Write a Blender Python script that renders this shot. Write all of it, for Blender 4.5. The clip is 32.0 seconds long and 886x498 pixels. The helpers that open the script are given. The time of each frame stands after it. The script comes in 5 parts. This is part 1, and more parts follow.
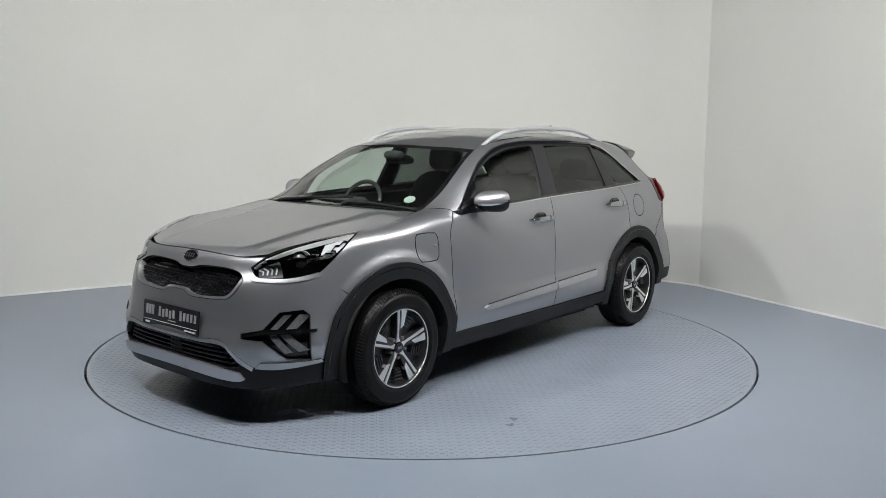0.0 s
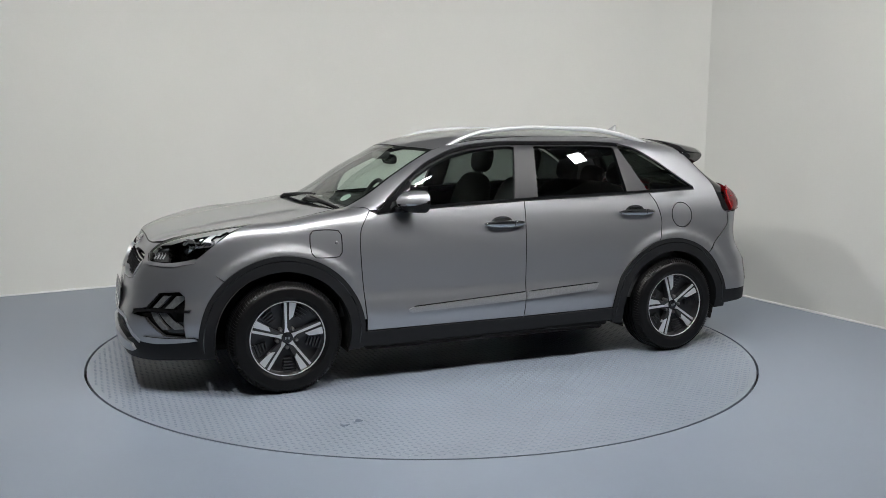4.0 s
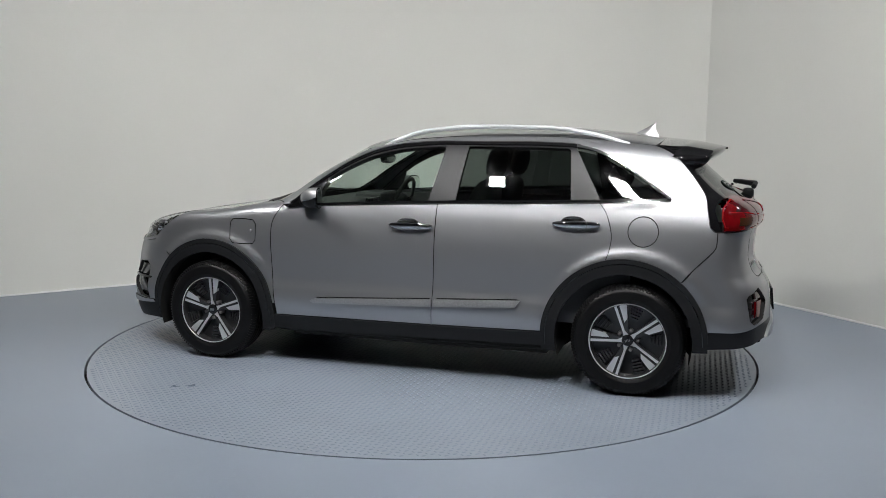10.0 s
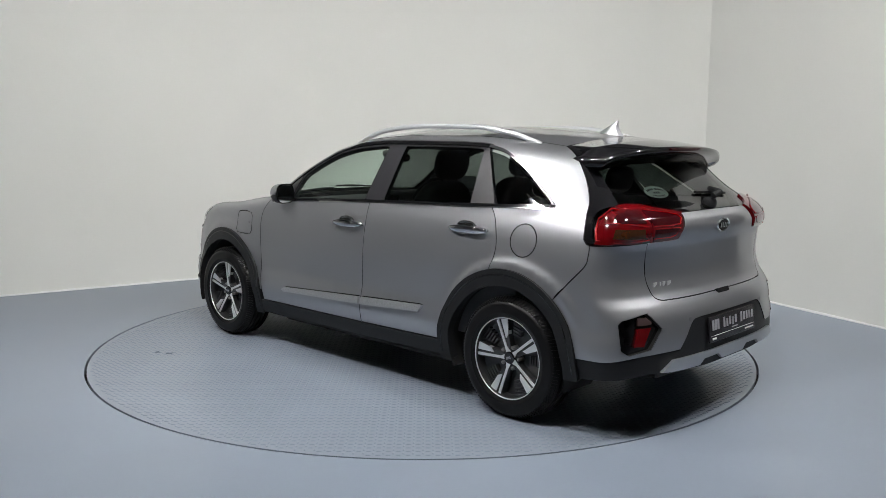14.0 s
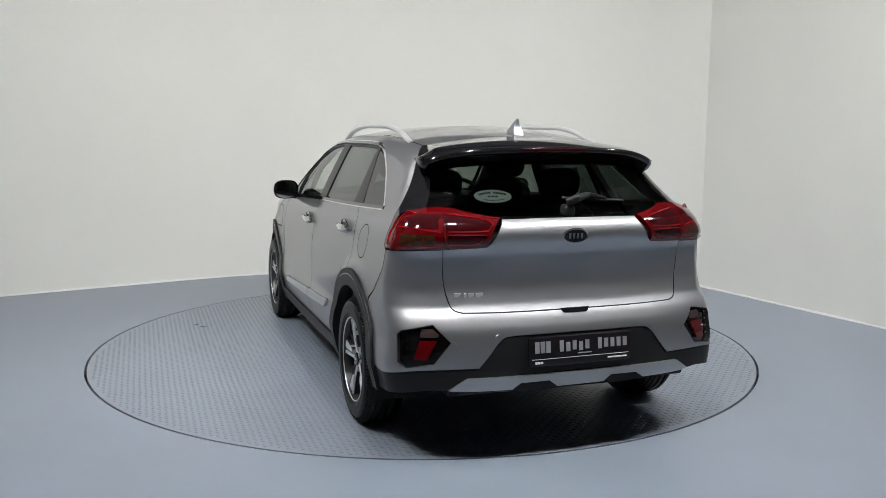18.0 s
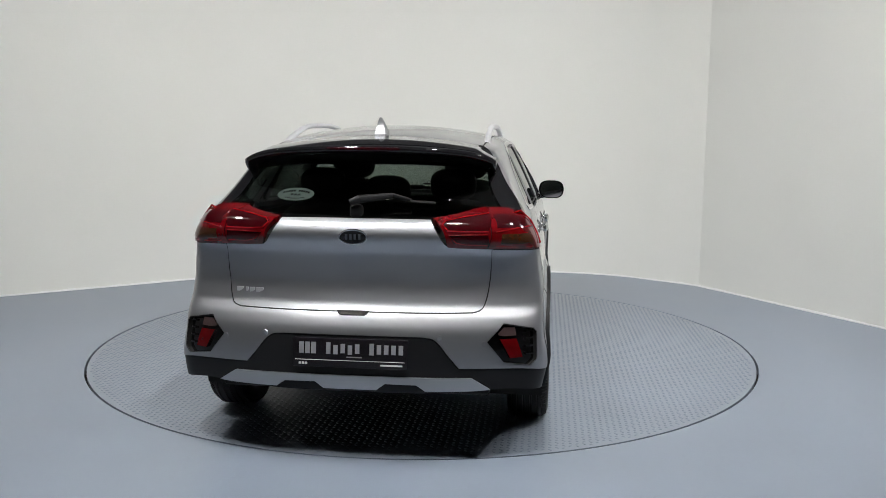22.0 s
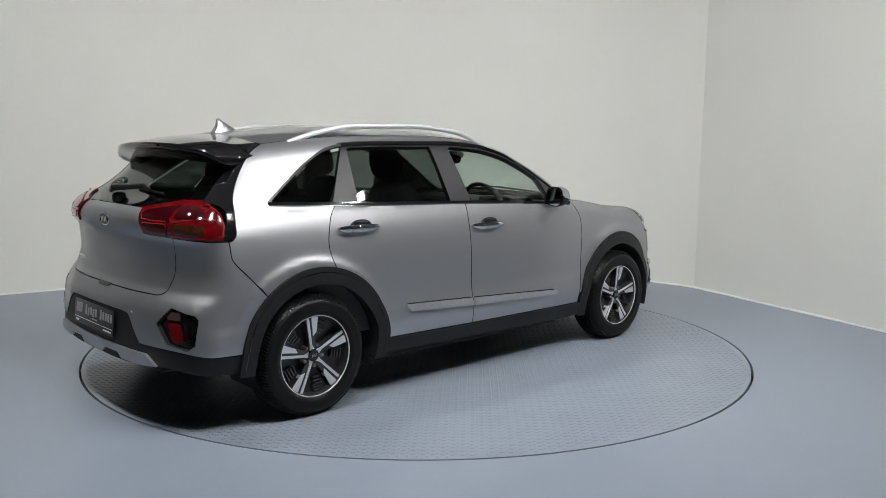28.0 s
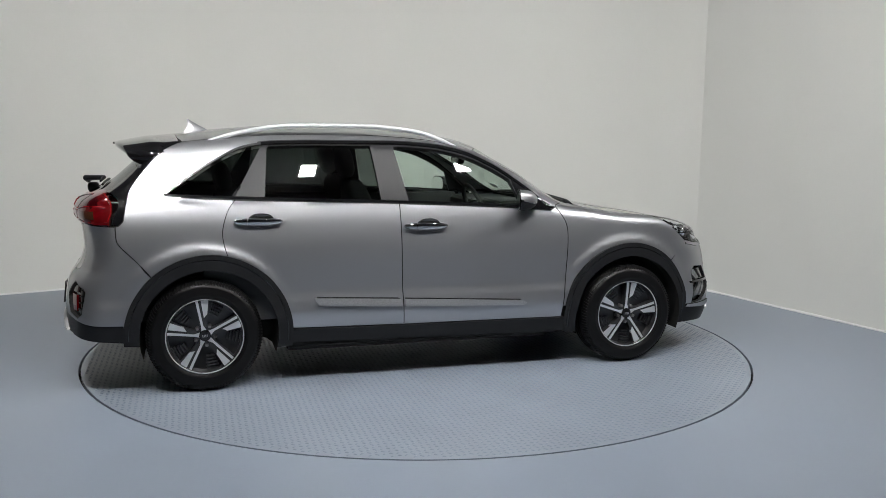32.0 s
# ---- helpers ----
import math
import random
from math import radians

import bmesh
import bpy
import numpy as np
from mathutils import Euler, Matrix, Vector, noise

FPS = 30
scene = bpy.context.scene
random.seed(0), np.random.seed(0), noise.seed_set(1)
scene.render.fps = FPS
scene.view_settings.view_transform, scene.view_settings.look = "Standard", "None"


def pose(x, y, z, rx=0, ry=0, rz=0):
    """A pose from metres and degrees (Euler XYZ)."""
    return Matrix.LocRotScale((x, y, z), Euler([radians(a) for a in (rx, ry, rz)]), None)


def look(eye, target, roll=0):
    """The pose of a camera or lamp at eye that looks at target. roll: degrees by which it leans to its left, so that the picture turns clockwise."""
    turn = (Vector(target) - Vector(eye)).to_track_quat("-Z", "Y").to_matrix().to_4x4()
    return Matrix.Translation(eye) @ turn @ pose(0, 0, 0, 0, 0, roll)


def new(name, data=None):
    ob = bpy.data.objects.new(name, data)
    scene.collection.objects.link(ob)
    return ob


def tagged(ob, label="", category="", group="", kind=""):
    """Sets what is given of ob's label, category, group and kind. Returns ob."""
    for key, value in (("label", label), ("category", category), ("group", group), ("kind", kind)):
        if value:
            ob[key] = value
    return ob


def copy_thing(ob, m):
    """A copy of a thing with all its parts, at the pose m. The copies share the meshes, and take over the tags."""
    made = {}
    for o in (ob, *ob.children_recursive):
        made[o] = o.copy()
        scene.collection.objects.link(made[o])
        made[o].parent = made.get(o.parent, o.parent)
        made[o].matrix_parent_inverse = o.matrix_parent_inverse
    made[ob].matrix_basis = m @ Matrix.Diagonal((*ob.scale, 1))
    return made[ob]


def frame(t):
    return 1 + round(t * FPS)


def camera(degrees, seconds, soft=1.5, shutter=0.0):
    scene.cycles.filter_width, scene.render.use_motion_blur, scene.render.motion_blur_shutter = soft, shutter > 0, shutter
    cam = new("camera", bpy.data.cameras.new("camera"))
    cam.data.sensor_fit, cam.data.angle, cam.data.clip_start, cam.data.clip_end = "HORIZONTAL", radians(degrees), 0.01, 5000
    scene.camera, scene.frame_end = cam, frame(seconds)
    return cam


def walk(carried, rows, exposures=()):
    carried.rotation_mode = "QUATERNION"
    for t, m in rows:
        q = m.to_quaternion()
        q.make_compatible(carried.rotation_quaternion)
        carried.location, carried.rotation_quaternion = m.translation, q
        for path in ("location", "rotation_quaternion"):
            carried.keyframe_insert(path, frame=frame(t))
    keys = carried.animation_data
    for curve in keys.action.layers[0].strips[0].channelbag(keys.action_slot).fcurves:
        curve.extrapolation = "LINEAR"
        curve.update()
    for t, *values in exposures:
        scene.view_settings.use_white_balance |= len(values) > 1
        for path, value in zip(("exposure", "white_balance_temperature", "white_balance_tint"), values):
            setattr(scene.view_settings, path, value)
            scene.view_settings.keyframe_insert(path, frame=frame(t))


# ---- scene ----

# ---- camera ----
cam = camera(55.26, 32.0, soft=0.8)
EYE = (0.0, -5.999, 1.478)


def stand(yaw, pitch, roll):
    """The tripod's camera, turned by degrees."""
    a, b = radians(yaw), radians(pitch)
    way = Vector((math.sin(a) * math.cos(b), math.cos(a) * math.cos(b), math.sin(b)))
    return look(EYE, Vector(EYE) + way, roll)


# it stands still; at about 27 s the tripod is nudged a little
walk(cam, [(0.0, stand(1.236, -7.641, 0.40)), (25.6, stand(1.236, -7.641, 0.40)), (27.5, stand(1.60, -7.60, 0.66)),
           (28.0, stand(1.52, -7.60, 0.66)), (28.5, stand(1.33, -7.60, 0.66)), (29.0, stand(1.215, -7.60, 0.66)),
           (29.5, stand(1.27, -7.60, 0.66)), (30.0, stand(1.39, -7.60, 0.66)), (30.5, stand(1.50, -7.60, 0.66)),
           (31.0, stand(1.54, -7.60, 0.66)), (32.0, stand(1.54, -7.60, 0.66))],
     exposures=[(0.0, 0.02), (1.0, 0.0), (6.0, -0.14), (8.0, -0.20), (9.5, -0.18), (12.0, -0.06), (14.0, 0.03), (17.0, 0.11), (24.0, 0.12),
                (26.5, 0.04), (29.0, -0.09), (31.0, -0.15), (32.0, -0.15)])

# ---- world and lamps ----
world = bpy.data.worlds.new("world")
scene.world = world
world.use_nodes = True
world.node_tree.nodes["Background"].inputs["Color"].default_value = (0.5, 0.52, 0.55, 1)
world.node_tree.nodes["Background"].inputs["Strength"].default_value = 0.02
CEILING = 4.62
WALL_TOP = 3.0
LAMP = 700.0
LAMP_HEIGHT = 4.25
# an arc of floodlights round the turntable, each turned towards the car
FLOODS = [(0.40, -3.35), (-1.42, -3.45), (2.20, -2.75), (-3.10, -1.65), (4.15, -1.60)]


# ---- materials ----
def material(name, colour, rough=0.5, metal=0.0, coat=0.0, grain=0.0, scale=40.0, bump=0.0, stain=0.0, stain_scale=3.0, ior=1.5, even=False):
    """A surface with a fine grain, larger stains and a little relief."""
    m = bpy.data.materials.new(name)
    m.use_nodes = True
    nodes, links = m.node_tree.nodes, m.node_tree.links
    b = nodes["Principled BSDF"]
    b.inputs["Base Color"].default_value = (*colour, 1)
    b.inputs["Roughness"].default_value = rough
    b.inputs["Metallic"].default_value = metal
    b.inputs["Coat Weight"].default_value = coat
    b.inputs["Coat Roughness"].default_value = 0.04
    b.inputs["IOR"].default_value = ior
    if grain or bump or stain:
        place = nodes.new("ShaderNodeTexCoord")
        fine = nodes.new("ShaderNodeTexNoise")
        fine.inputs["Scale"].default_value = scale
        fine.inputs["Detail"].default_value = 4
        links.new(place.outputs["Object"], fine.inputs["Vector"])
        wide = nodes.new("ShaderNodeTexNoise")
        wide.inputs["Scale"].default_value = stain_scale
        wide.inputs["Detail"].default_value = 5
        links.new(place.outputs["Object"], wide.inputs["Vector"])
        if grain or stain:
            a = nodes.new("ShaderNodeMapRange")
            a.inputs["To Min"].default_value, a.inputs["To Max"].default_value = 1 - grain, 1 + grain
            links.new(fine.outputs["Fac"], a.inputs["Value"])
            c = nodes.new("ShaderNodeMapRange")
            c.inputs["From Min"].default_value, c.inputs["From Max"].default_value = 0.25, 0.75
            c.inputs["To Min"].default_value, c.inputs["To Max"].default_value = 1 - stain, 1 + stain
            links.new(wide.outputs["Fac"], c.inputs["Value"])
            mul = nodes.new("ShaderNodeMath")
            mul.operation = "MULTIPLY"
            links.new(a.outputs[0], mul.inputs[0])
            links.new(c.outputs[0], mul.inputs[1])
            tint = nodes.new("ShaderNodeVectorMath")
            tint.operation = "SCALE"
            tint.inputs[0].default_value = colour
            links.new(mul.outputs[0], tint.inputs["Scale"])
            links.new(tint.outputs[0], b.inputs["Base Color"])
            gloss = nodes.new("ShaderNodeMapRange")
            gloss.inputs["To Min"].default_value, gloss.inputs["To Max"].default_value = rough * 0.8, min(1, rough * 1.2)
            links.new(wide.outputs["Fac"], gloss.inputs["Value"])
            if not even:
                links.new(gloss.outputs[0], b.inputs["Roughness"])
        if bump:
            h = nodes.new("ShaderNodeBump")
            h.inputs["Strength"].default_value = bump
            h.inputs["Distance"].default_value = 0.002
            links.new(fine.outputs["Fac"], h.inputs["Height"])
            links.new(h.outputs[0], b.inputs["Normal"])
    return m


def glass(name, tint, gloss=0.05):
    """A tinted pane: it lets light through and mirrors by Fresnel."""
    m = bpy.data.materials.new(name)
    m.use_nodes = True
    nodes, links = m.node_tree.nodes, m.node_tree.links
    nodes.remove(nodes["Principled BSDF"])
    clear = nodes.new("ShaderNodeBsdfTransparent")
    clear.inputs["Color"].default_value = (*tint, 1)
    shine = nodes.new("ShaderNodeBsdfGlossy")
    shine.inputs["Roughness"].default_value = 0.01
    facing = nodes.new("ShaderNodeLayerWeight")
    facing.inputs["Blend"].default_value = 0.5
    steep = nodes.new("ShaderNodeMath")
    steep.operation, steep.inputs[1].default_value = "POWER", 4.2
    links.new(facing.outputs["Facing"], steep.inputs[0])
    fres = nodes.new("ShaderNodeMath")
    fres.operation, fres.inputs[1].default_value, fres.inputs[2].default_value = "MULTIPLY_ADD", 0.9, gloss
    links.new(steep.outputs[0], fres.inputs[0])
    mix = nodes.new("ShaderNodeMixShader")
    links.new(fres.outputs[0], mix.inputs[0])
    links.new(clear.outputs[0], mix.inputs[1])
    links.new(shine.outputs[0], mix.inputs[2])
    links.new(mix.outputs[0], nodes["Material Output"].inputs["Surface"])
    return m


def glow(name, colour, power):
    m = bpy.data.materials.new(name)
    m.use_nodes = True
    b = m.node_tree.nodes["Principled BSDF"]
    b.inputs["Base Color"].default_value = (0.8, 0.8, 0.8, 1)
    b.inputs["Emission Color"].default_value = (*colour, 1)
    b.inputs["Emission Strength"].default_value = power
    return m


WALL = material("painted_plaster", (0.69, 0.69, 0.66), 0.6, grain=0.015, scale=60, bump=0.05, stain=0.02, stain_scale=1.2)
FLOOR = material("floor_paint", (0.232, 0.270, 0.330), 0.36, grain=0.02, scale=90, bump=0.04, stain=0.06, stain_scale=1.6)
PLATE = material("painted_tread_plate", (0.222, 0.256, 0.308), 0.30, grain=0.05, scale=140, bump=0.05, stain=0.09, stain_scale=2.4)
PIT = material("dark_gap", (0.01, 0.01, 0.01), 0.9)
CEIL = material("ceiling_paint", (0.16, 0.16, 0.165), 0.8, grain=0.03, stain=0.05)
LAMP_FRAME = material("white_enamel", (0.8, 0.8, 0.8), 0.4)
LIT = glow("lit_diffuser", (0.995, 0.985, 0.962), LAMP)
PAINT = material("grey_metallic_paint", (0.42, 0.426, 0.448), 0.41, metal=0.93, coat=1.0, grain=0.03, scale=1500, even=True)
flakes = PAINT.node_tree.nodes["Principled BSDF"].inputs
flakes["Specular Tint"].default_value = (0.32, 0.32, 0.33, 1)
flakes["Specular IOR Level"].default_value = 0.06
PLASTIC = material("grained_black_plastic", (0.011, 0.0115, 0.013), 0.48, grain=0.10, scale=500, bump=0.12, stain=0.12, stain_scale=7, ior=1.33)
GLOSS = material("gloss_black", (0.006, 0.006, 0.007), 0.07, coat=0.5)
DARK = material("dark_void", (0.008, 0.008, 0.008), 0.8)
CHROME = material("chrome", (0.82, 0.83, 0.84), 0.09, metal=1.0)
SATIN = material("satin_silver", (0.54, 0.55, 0.57), 0.35, metal=0.9, grain=0.03, scale=300)
RAIL = material("silver_rail", (0.66, 0.67, 0.69), 0.30, metal=0.55, coat=0.3)
PILLAR = material("pillar_film", (0.022, 0.022, 0.025), 0.36, grain=0.05, scale=400, ior=1.34)
GLASS = glass("green_glass", (0.80, 0.88, 0.83), 0.08)
TINT = glass("privacy_glass", (0.15, 0.17, 0.16), 0.06)
REARTINT = glass("rear_privacy_glass", (0.17, 0.20, 0.18), 0.05)
CLEAR = glass("clear_lens", (0.93, 0.94, 0.95), 0.05)
RED = material("red_lens", (0.095, 0.0015, 0.003), 0.07, coat=0.6, stain=0.25, stain_scale=22)
DEEPRED = material("deep_red_lens", (0.028, 0.0006, 0.002), 0.08, coat=0.6)
BRIGHTRED = material("bright_red_guide", (0.24, 0.006, 0.008), 0.15, coat=0.6)
AMBER = material("amber_lens", (0.040, 0.014, 0.005), 0.2, coat=0.5, stain=0.3, stain_scale=40)
RUBBER = material("tyre_rubber", (0.005, 0.005, 0.0055), 0.42, grain=0.2, scale=160, bump=0.15, stain=0.2, stain_scale=9, ior=1.30)
ALLOY = material("machined_alloy", (0.80, 0.81, 0.82), 0.36, metal=0.78, grain=0.03, scale=250)
RIMBLACK = material("black_wheel_paint", (0.022, 0.022, 0.024), 0.3, coat=0.3)
DISC = material("brake_steel", (0.35, 0.34, 0.33), 0.4, metal=1.0, grain=0.1)
CLOTH = material("black_upholstery", (0.045, 0.045, 0.046), 0.6, grain=0.25, scale=220, bump=0.2)
TRIM = material("dark_cabin_trim", (0.050, 0.050, 0.052), 0.6, grain=0.1, scale=200, bump=0.1)
LINER = material("pale_headlining", (0.60, 0.60, 0.57), 0.85, grain=0.05)
WHITE = material("white_print", (0.72, 0.73, 0.72), 0.5)
PRINT = material("grey_print", (0.27, 0.27, 0.29), 0.4)
PALE = material("pale_disc", (0.42, 0.48, 0.45), 0.5)
STRIP = material("textured_silver", (0.50, 0.51, 0.53), 0.35, metal=0.8, grain=0.30, scale=130, bump=0.5)


# ---- building tools ----
def holder(name, label, category, group="", kind=""):
    return tagged(new(name), label, category, group, kind)


def solid(name, verts, faces, mat, parent=None, label="", round_off=False, normals=None):
    """One mesh object from points and faces."""
    me = bpy.data.meshes.new(name)
    me.from_pydata([tuple(v) for v in verts], [], [tuple(int(i) for i in f) for f in faces])
    me.materials.append(mat)
    if round_off or normals is not None:
        me.polygons.foreach_set("use_smooth", [True] * len(me.polygons))
    if normals is not None:
        me.normals_split_custom_set_from_vertices([tuple(n) for n in normals])
    ob = new(name, me)
    ob.parent = parent
    if label:
        tagged(ob, label)
    return ob


def part(name, bm, mat, parent=None, label="", angle=35):
    """Links a bmesh as one mesh object under a thing or a part."""
    bmesh.ops.recalc_face_normals(bm, faces=bm.faces)
    me = bpy.data.meshes.new(name)
    bm.to_mesh(me)
    bm.free()
    me.materials.append(mat)
    me.polygons.foreach_set("use_smooth", [True] * len(me.polygons))
    me.set_sharp_from_angle(angle=radians(angle))
    ob = new(name, me)
    ob.parent = parent
    if label:
        tagged(ob, label)
    return ob


def box(bm, centre, size, bevel=0.0, turn=None, taper=None):
    """A bevelled block; taper shrinks its upper end."""
    made = bmesh.ops.create_cube(bm, size=1.0)["verts"]
    for v in made:
        k = taper if taper and v.co.z > 0 else (1, 1)
        v.co = Vector((v.co.x * size[0] * k[0], v.co.y * size[1] * k[1], v.co.z * size[2]))
    if bevel:
        edges = list({e for v in made for e in v.link_edges})
        out = bmesh.ops.bevel(bm, geom=edges, offset=bevel, segments=3, affect="EDGES", profile=0.6)
        made = list({v for f in out["faces"] for v in f.verts} | {v for v in made if v.is_valid})
    m = Matrix.Translation(centre) @ (turn.to_4x4() if turn else Matrix())
    bmesh.ops.transform(bm, matrix=m, verts=made)
    return made


def prism(bm, outline, low, high, axis="z"):
    """An outline pulled from low to high along an axis."""
    place = {"z": lambda a, b, c: (a, b, c), "y": lambda a, b, c: (a, c, b), "x": lambda a, b, c: (c, a, b)}[axis]
    ring1 = [bm.verts.new(place(a, b, low)) for a, b in outline]
    ring2 = [bm.verts.new(place(a, b, high)) for a, b in outline]
    n = len(outline)
    bm.faces.new(ring1)
    bm.faces.new(ring2)
    for i in range(n):
        bm.faces.new((ring1[i], ring1[(i + 1) % n], ring2[(i + 1) % n], ring2[i]))
    return ring1 + ring2


def tube(bm, path, radii, sides=10, flat=1.0, closed=False):
    """A tube along a path; radii one number or one for each point."""
    path = [Vector(p) for p in path]
    if not hasattr(radii, "__len__"):
        radii = [radii] * len(path)
    rings = []
    for i, p in enumerate(path):
        a = path[(i - 1) % len(path)] if closed or i else path[0]
        b = path[(i + 1) % len(path)] if closed or i < len(path) - 1 else path[-1]
        way = (b - a).normalized()
        side = way.cross(Vector((0, 0, 1)))
        side = side.normalized() if side.length > 1e-3 else Vector((1, 0, 0))
        up = side.cross(way)
        rings.append([bm.verts.new(p + (side * math.cos(2 * math.pi * k / sides) * flat + up * math.sin(2 * math.pi * k / sides)) * radii[i])
                      for k in range(sides)])
    pairs = list(zip(rings, rings[1:])) + ([(rings[-1], rings[0])] if closed else [])
    for r, s in pairs:
        for k in range(sides):
            bm.faces.new((r[k], r[(k + 1) % sides], s[(k + 1) % sides], s[k]))
    if not closed:
        bm.faces.new(rings[0])
        bm.faces.new(rings[-1])


def lathe(bm, profile, sides=64, centre=(0, 0, 0), closed=False):
    """A profile of (radius, y) swept about the y axis."""
    rings = []
    for r, y in profile:
        rings.append([bm.verts.new((centre[0] + r * math.cos(2 * math.pi * k / sides), centre[1] + y, centre[2] + r * math.sin(2 * math.pi * k / sides)))
                      for k in range(sides)])
    pairs = list(zip(rings, rings[1:])) + ([(rings[-1], rings[0])] if closed else [])
    for a, b in pairs:
        for k in range(sides):
            bm.faces.new((a[k], a[(k + 1) % sides], b[(k + 1) % sides], b[k]))


def blob(bm, centre, size, rings=16, sides=24, power=2.0, turn=None):
    """A rounded body between an ellipsoid and a box."""
    made = bmesh.ops.create_uvsphere(bm, u_segments=sides, v_segments=rings, radius=1.0)["verts"]
    for v in made:
        n = sum(abs(c) ** power for c in v.co) ** (1 / power)
        v.co = Vector([c / n * s for c, s in zip(v.co, size)])
    m = Matrix.Translation(centre) @ (turn.to_4x4() if turn else Matrix())
    bmesh.ops.transform(bm, matrix=m, verts=made)
    return made


# ---- the car's skin ----
from mathutils.geometry import delaunay_2d_cdt as delaunay

def smooth(*pts):
    """A smooth curve through a few (place, value) points."""
    xs = np.array([p[0] for p in pts], float)
    ys = np.array([p[1] for p in pts], float)
    if xs[0] > xs[-1]:
        xs, ys = xs[::-1], ys[::-1]
    h = np.diff(xs)
    d = np.diff(ys) / h
    m = np.zeros(len(xs))
    same = d[:-1] * d[1:] > 0
    w1, w2 = 2 * h[1:] + h[:-1], h[1:] + 2 * h[:-1]
    safe = np.where(same, d[:-1] * d[1:], 1)
    m[1:-1] = np.where(same, (w1 + w2) * safe / np.where(same, w1 * d[1:] + w2 * d[:-1], 1), 0)
    m[0], m[-1] = d[0], d[-1]

    def value(x):
        x = np.clip(x, xs[0], xs[-1])
        i = np.clip(np.searchsorted(xs, x) - 1, 0, len(h) - 1)
        t = (x - xs[i]) / h[i]
        a, b = ys[i], ys[i + 1]
        return (a * (1 + 2 * t) * (1 - t) ** 2 + b * t * t * (3 - 2 * t)
                + h[i] * (m[i] * t * (1 - t) ** 2 + m[i + 1] * t * t * (t - 1)))
    return value


def blend(a, b, k):
    """The larger of two fields, rounded off over k."""
    h = np.maximum(k - np.abs(a - b), 0) / k
    return np.maximum(a, b) + h * h * k / 4


waist = smooth((0.15, 0.8003), (0.24, 0.8453), (0.33, 0.8684), (0.43, 0.8857), (0.49, 0.8800), (0.56, 0.8680), (0.66, 0.8660), (0.75, 0.8650), (0.82, 0.8610),
               (0.88, 0.8545), (0.94, 0.8450), (0.99, 0.8345), (1.04, 0.8205), (1.09, 0.8035), (1.14, 0.7792))


def half_width(z):
    """Half the car's width at a height: doors, then the windows leaning in."""
    up = np.maximum(z - 1.09, 0)
    lean = 0.806 - 0.42 * up - 0.14 * up * up
    t = np.clip((z - 1.06) / 0.05, 0, 1)
    t = t * t * (3 - 2 * t)
    return waist(z) * (1 - t) + lean * t


top_line = smooth((2.3, 0.7770), (2.14, 0.8318), (2.06, 0.8624), (1.97, 0.8878), (1.75, 0.9334), (1.5, 0.9802), (1.2, 1.0317), (1.06, 1.0611), (0.98, 1.1027), (0.755, 1.2525), (0.575, 1.3529), (0.43, 1.4316), (0.3, 1.4691), (0, 1.5136), (-0.4, 1.5363), (-0.8, 1.5374), (-1.2, 1.5120), (-1.55, 1.4676), (-1.8, 1.4230), (-2.05, 1.3785))
crown = smooth((2.2, -0.0125), (1.6, -0.0216), (1.12, -0.0029), (0.9, 0.0223), (0.5, 0.0746), (0.2, 0.1718), (-1.3, 0.1972), (-1.6, 0.1839), (-2, 0.1363))
nose_line = smooth((0.15, 2.1912), (0.28, 2.2256), (0.42, 2.2275), (0.52, 2.2004), (0.6, 2.1850), (0.73, 2.1430), (0.8, 2.0859), (0.85, 2.0719), (0.9, 2.0201), (1.1, 1.7004))
tail_line = smooth((0.15, -2.0952), (0.26, -2.1434), (0.36, -2.1597), (0.48, -2.1559), (0.6, -2.1396), (0.655, -2.1139), (0.685, -2.0912), (0.72, -2.0680), (0.82, -2.0426), (0.93, -2.0500), (1.03, -2.0800), (1.08, -2.0600), (1.11, -2.0220), (1.15, -1.9370), (1.29, -1.7640), (1.42, -1.6240), (1.6, -1.3800))


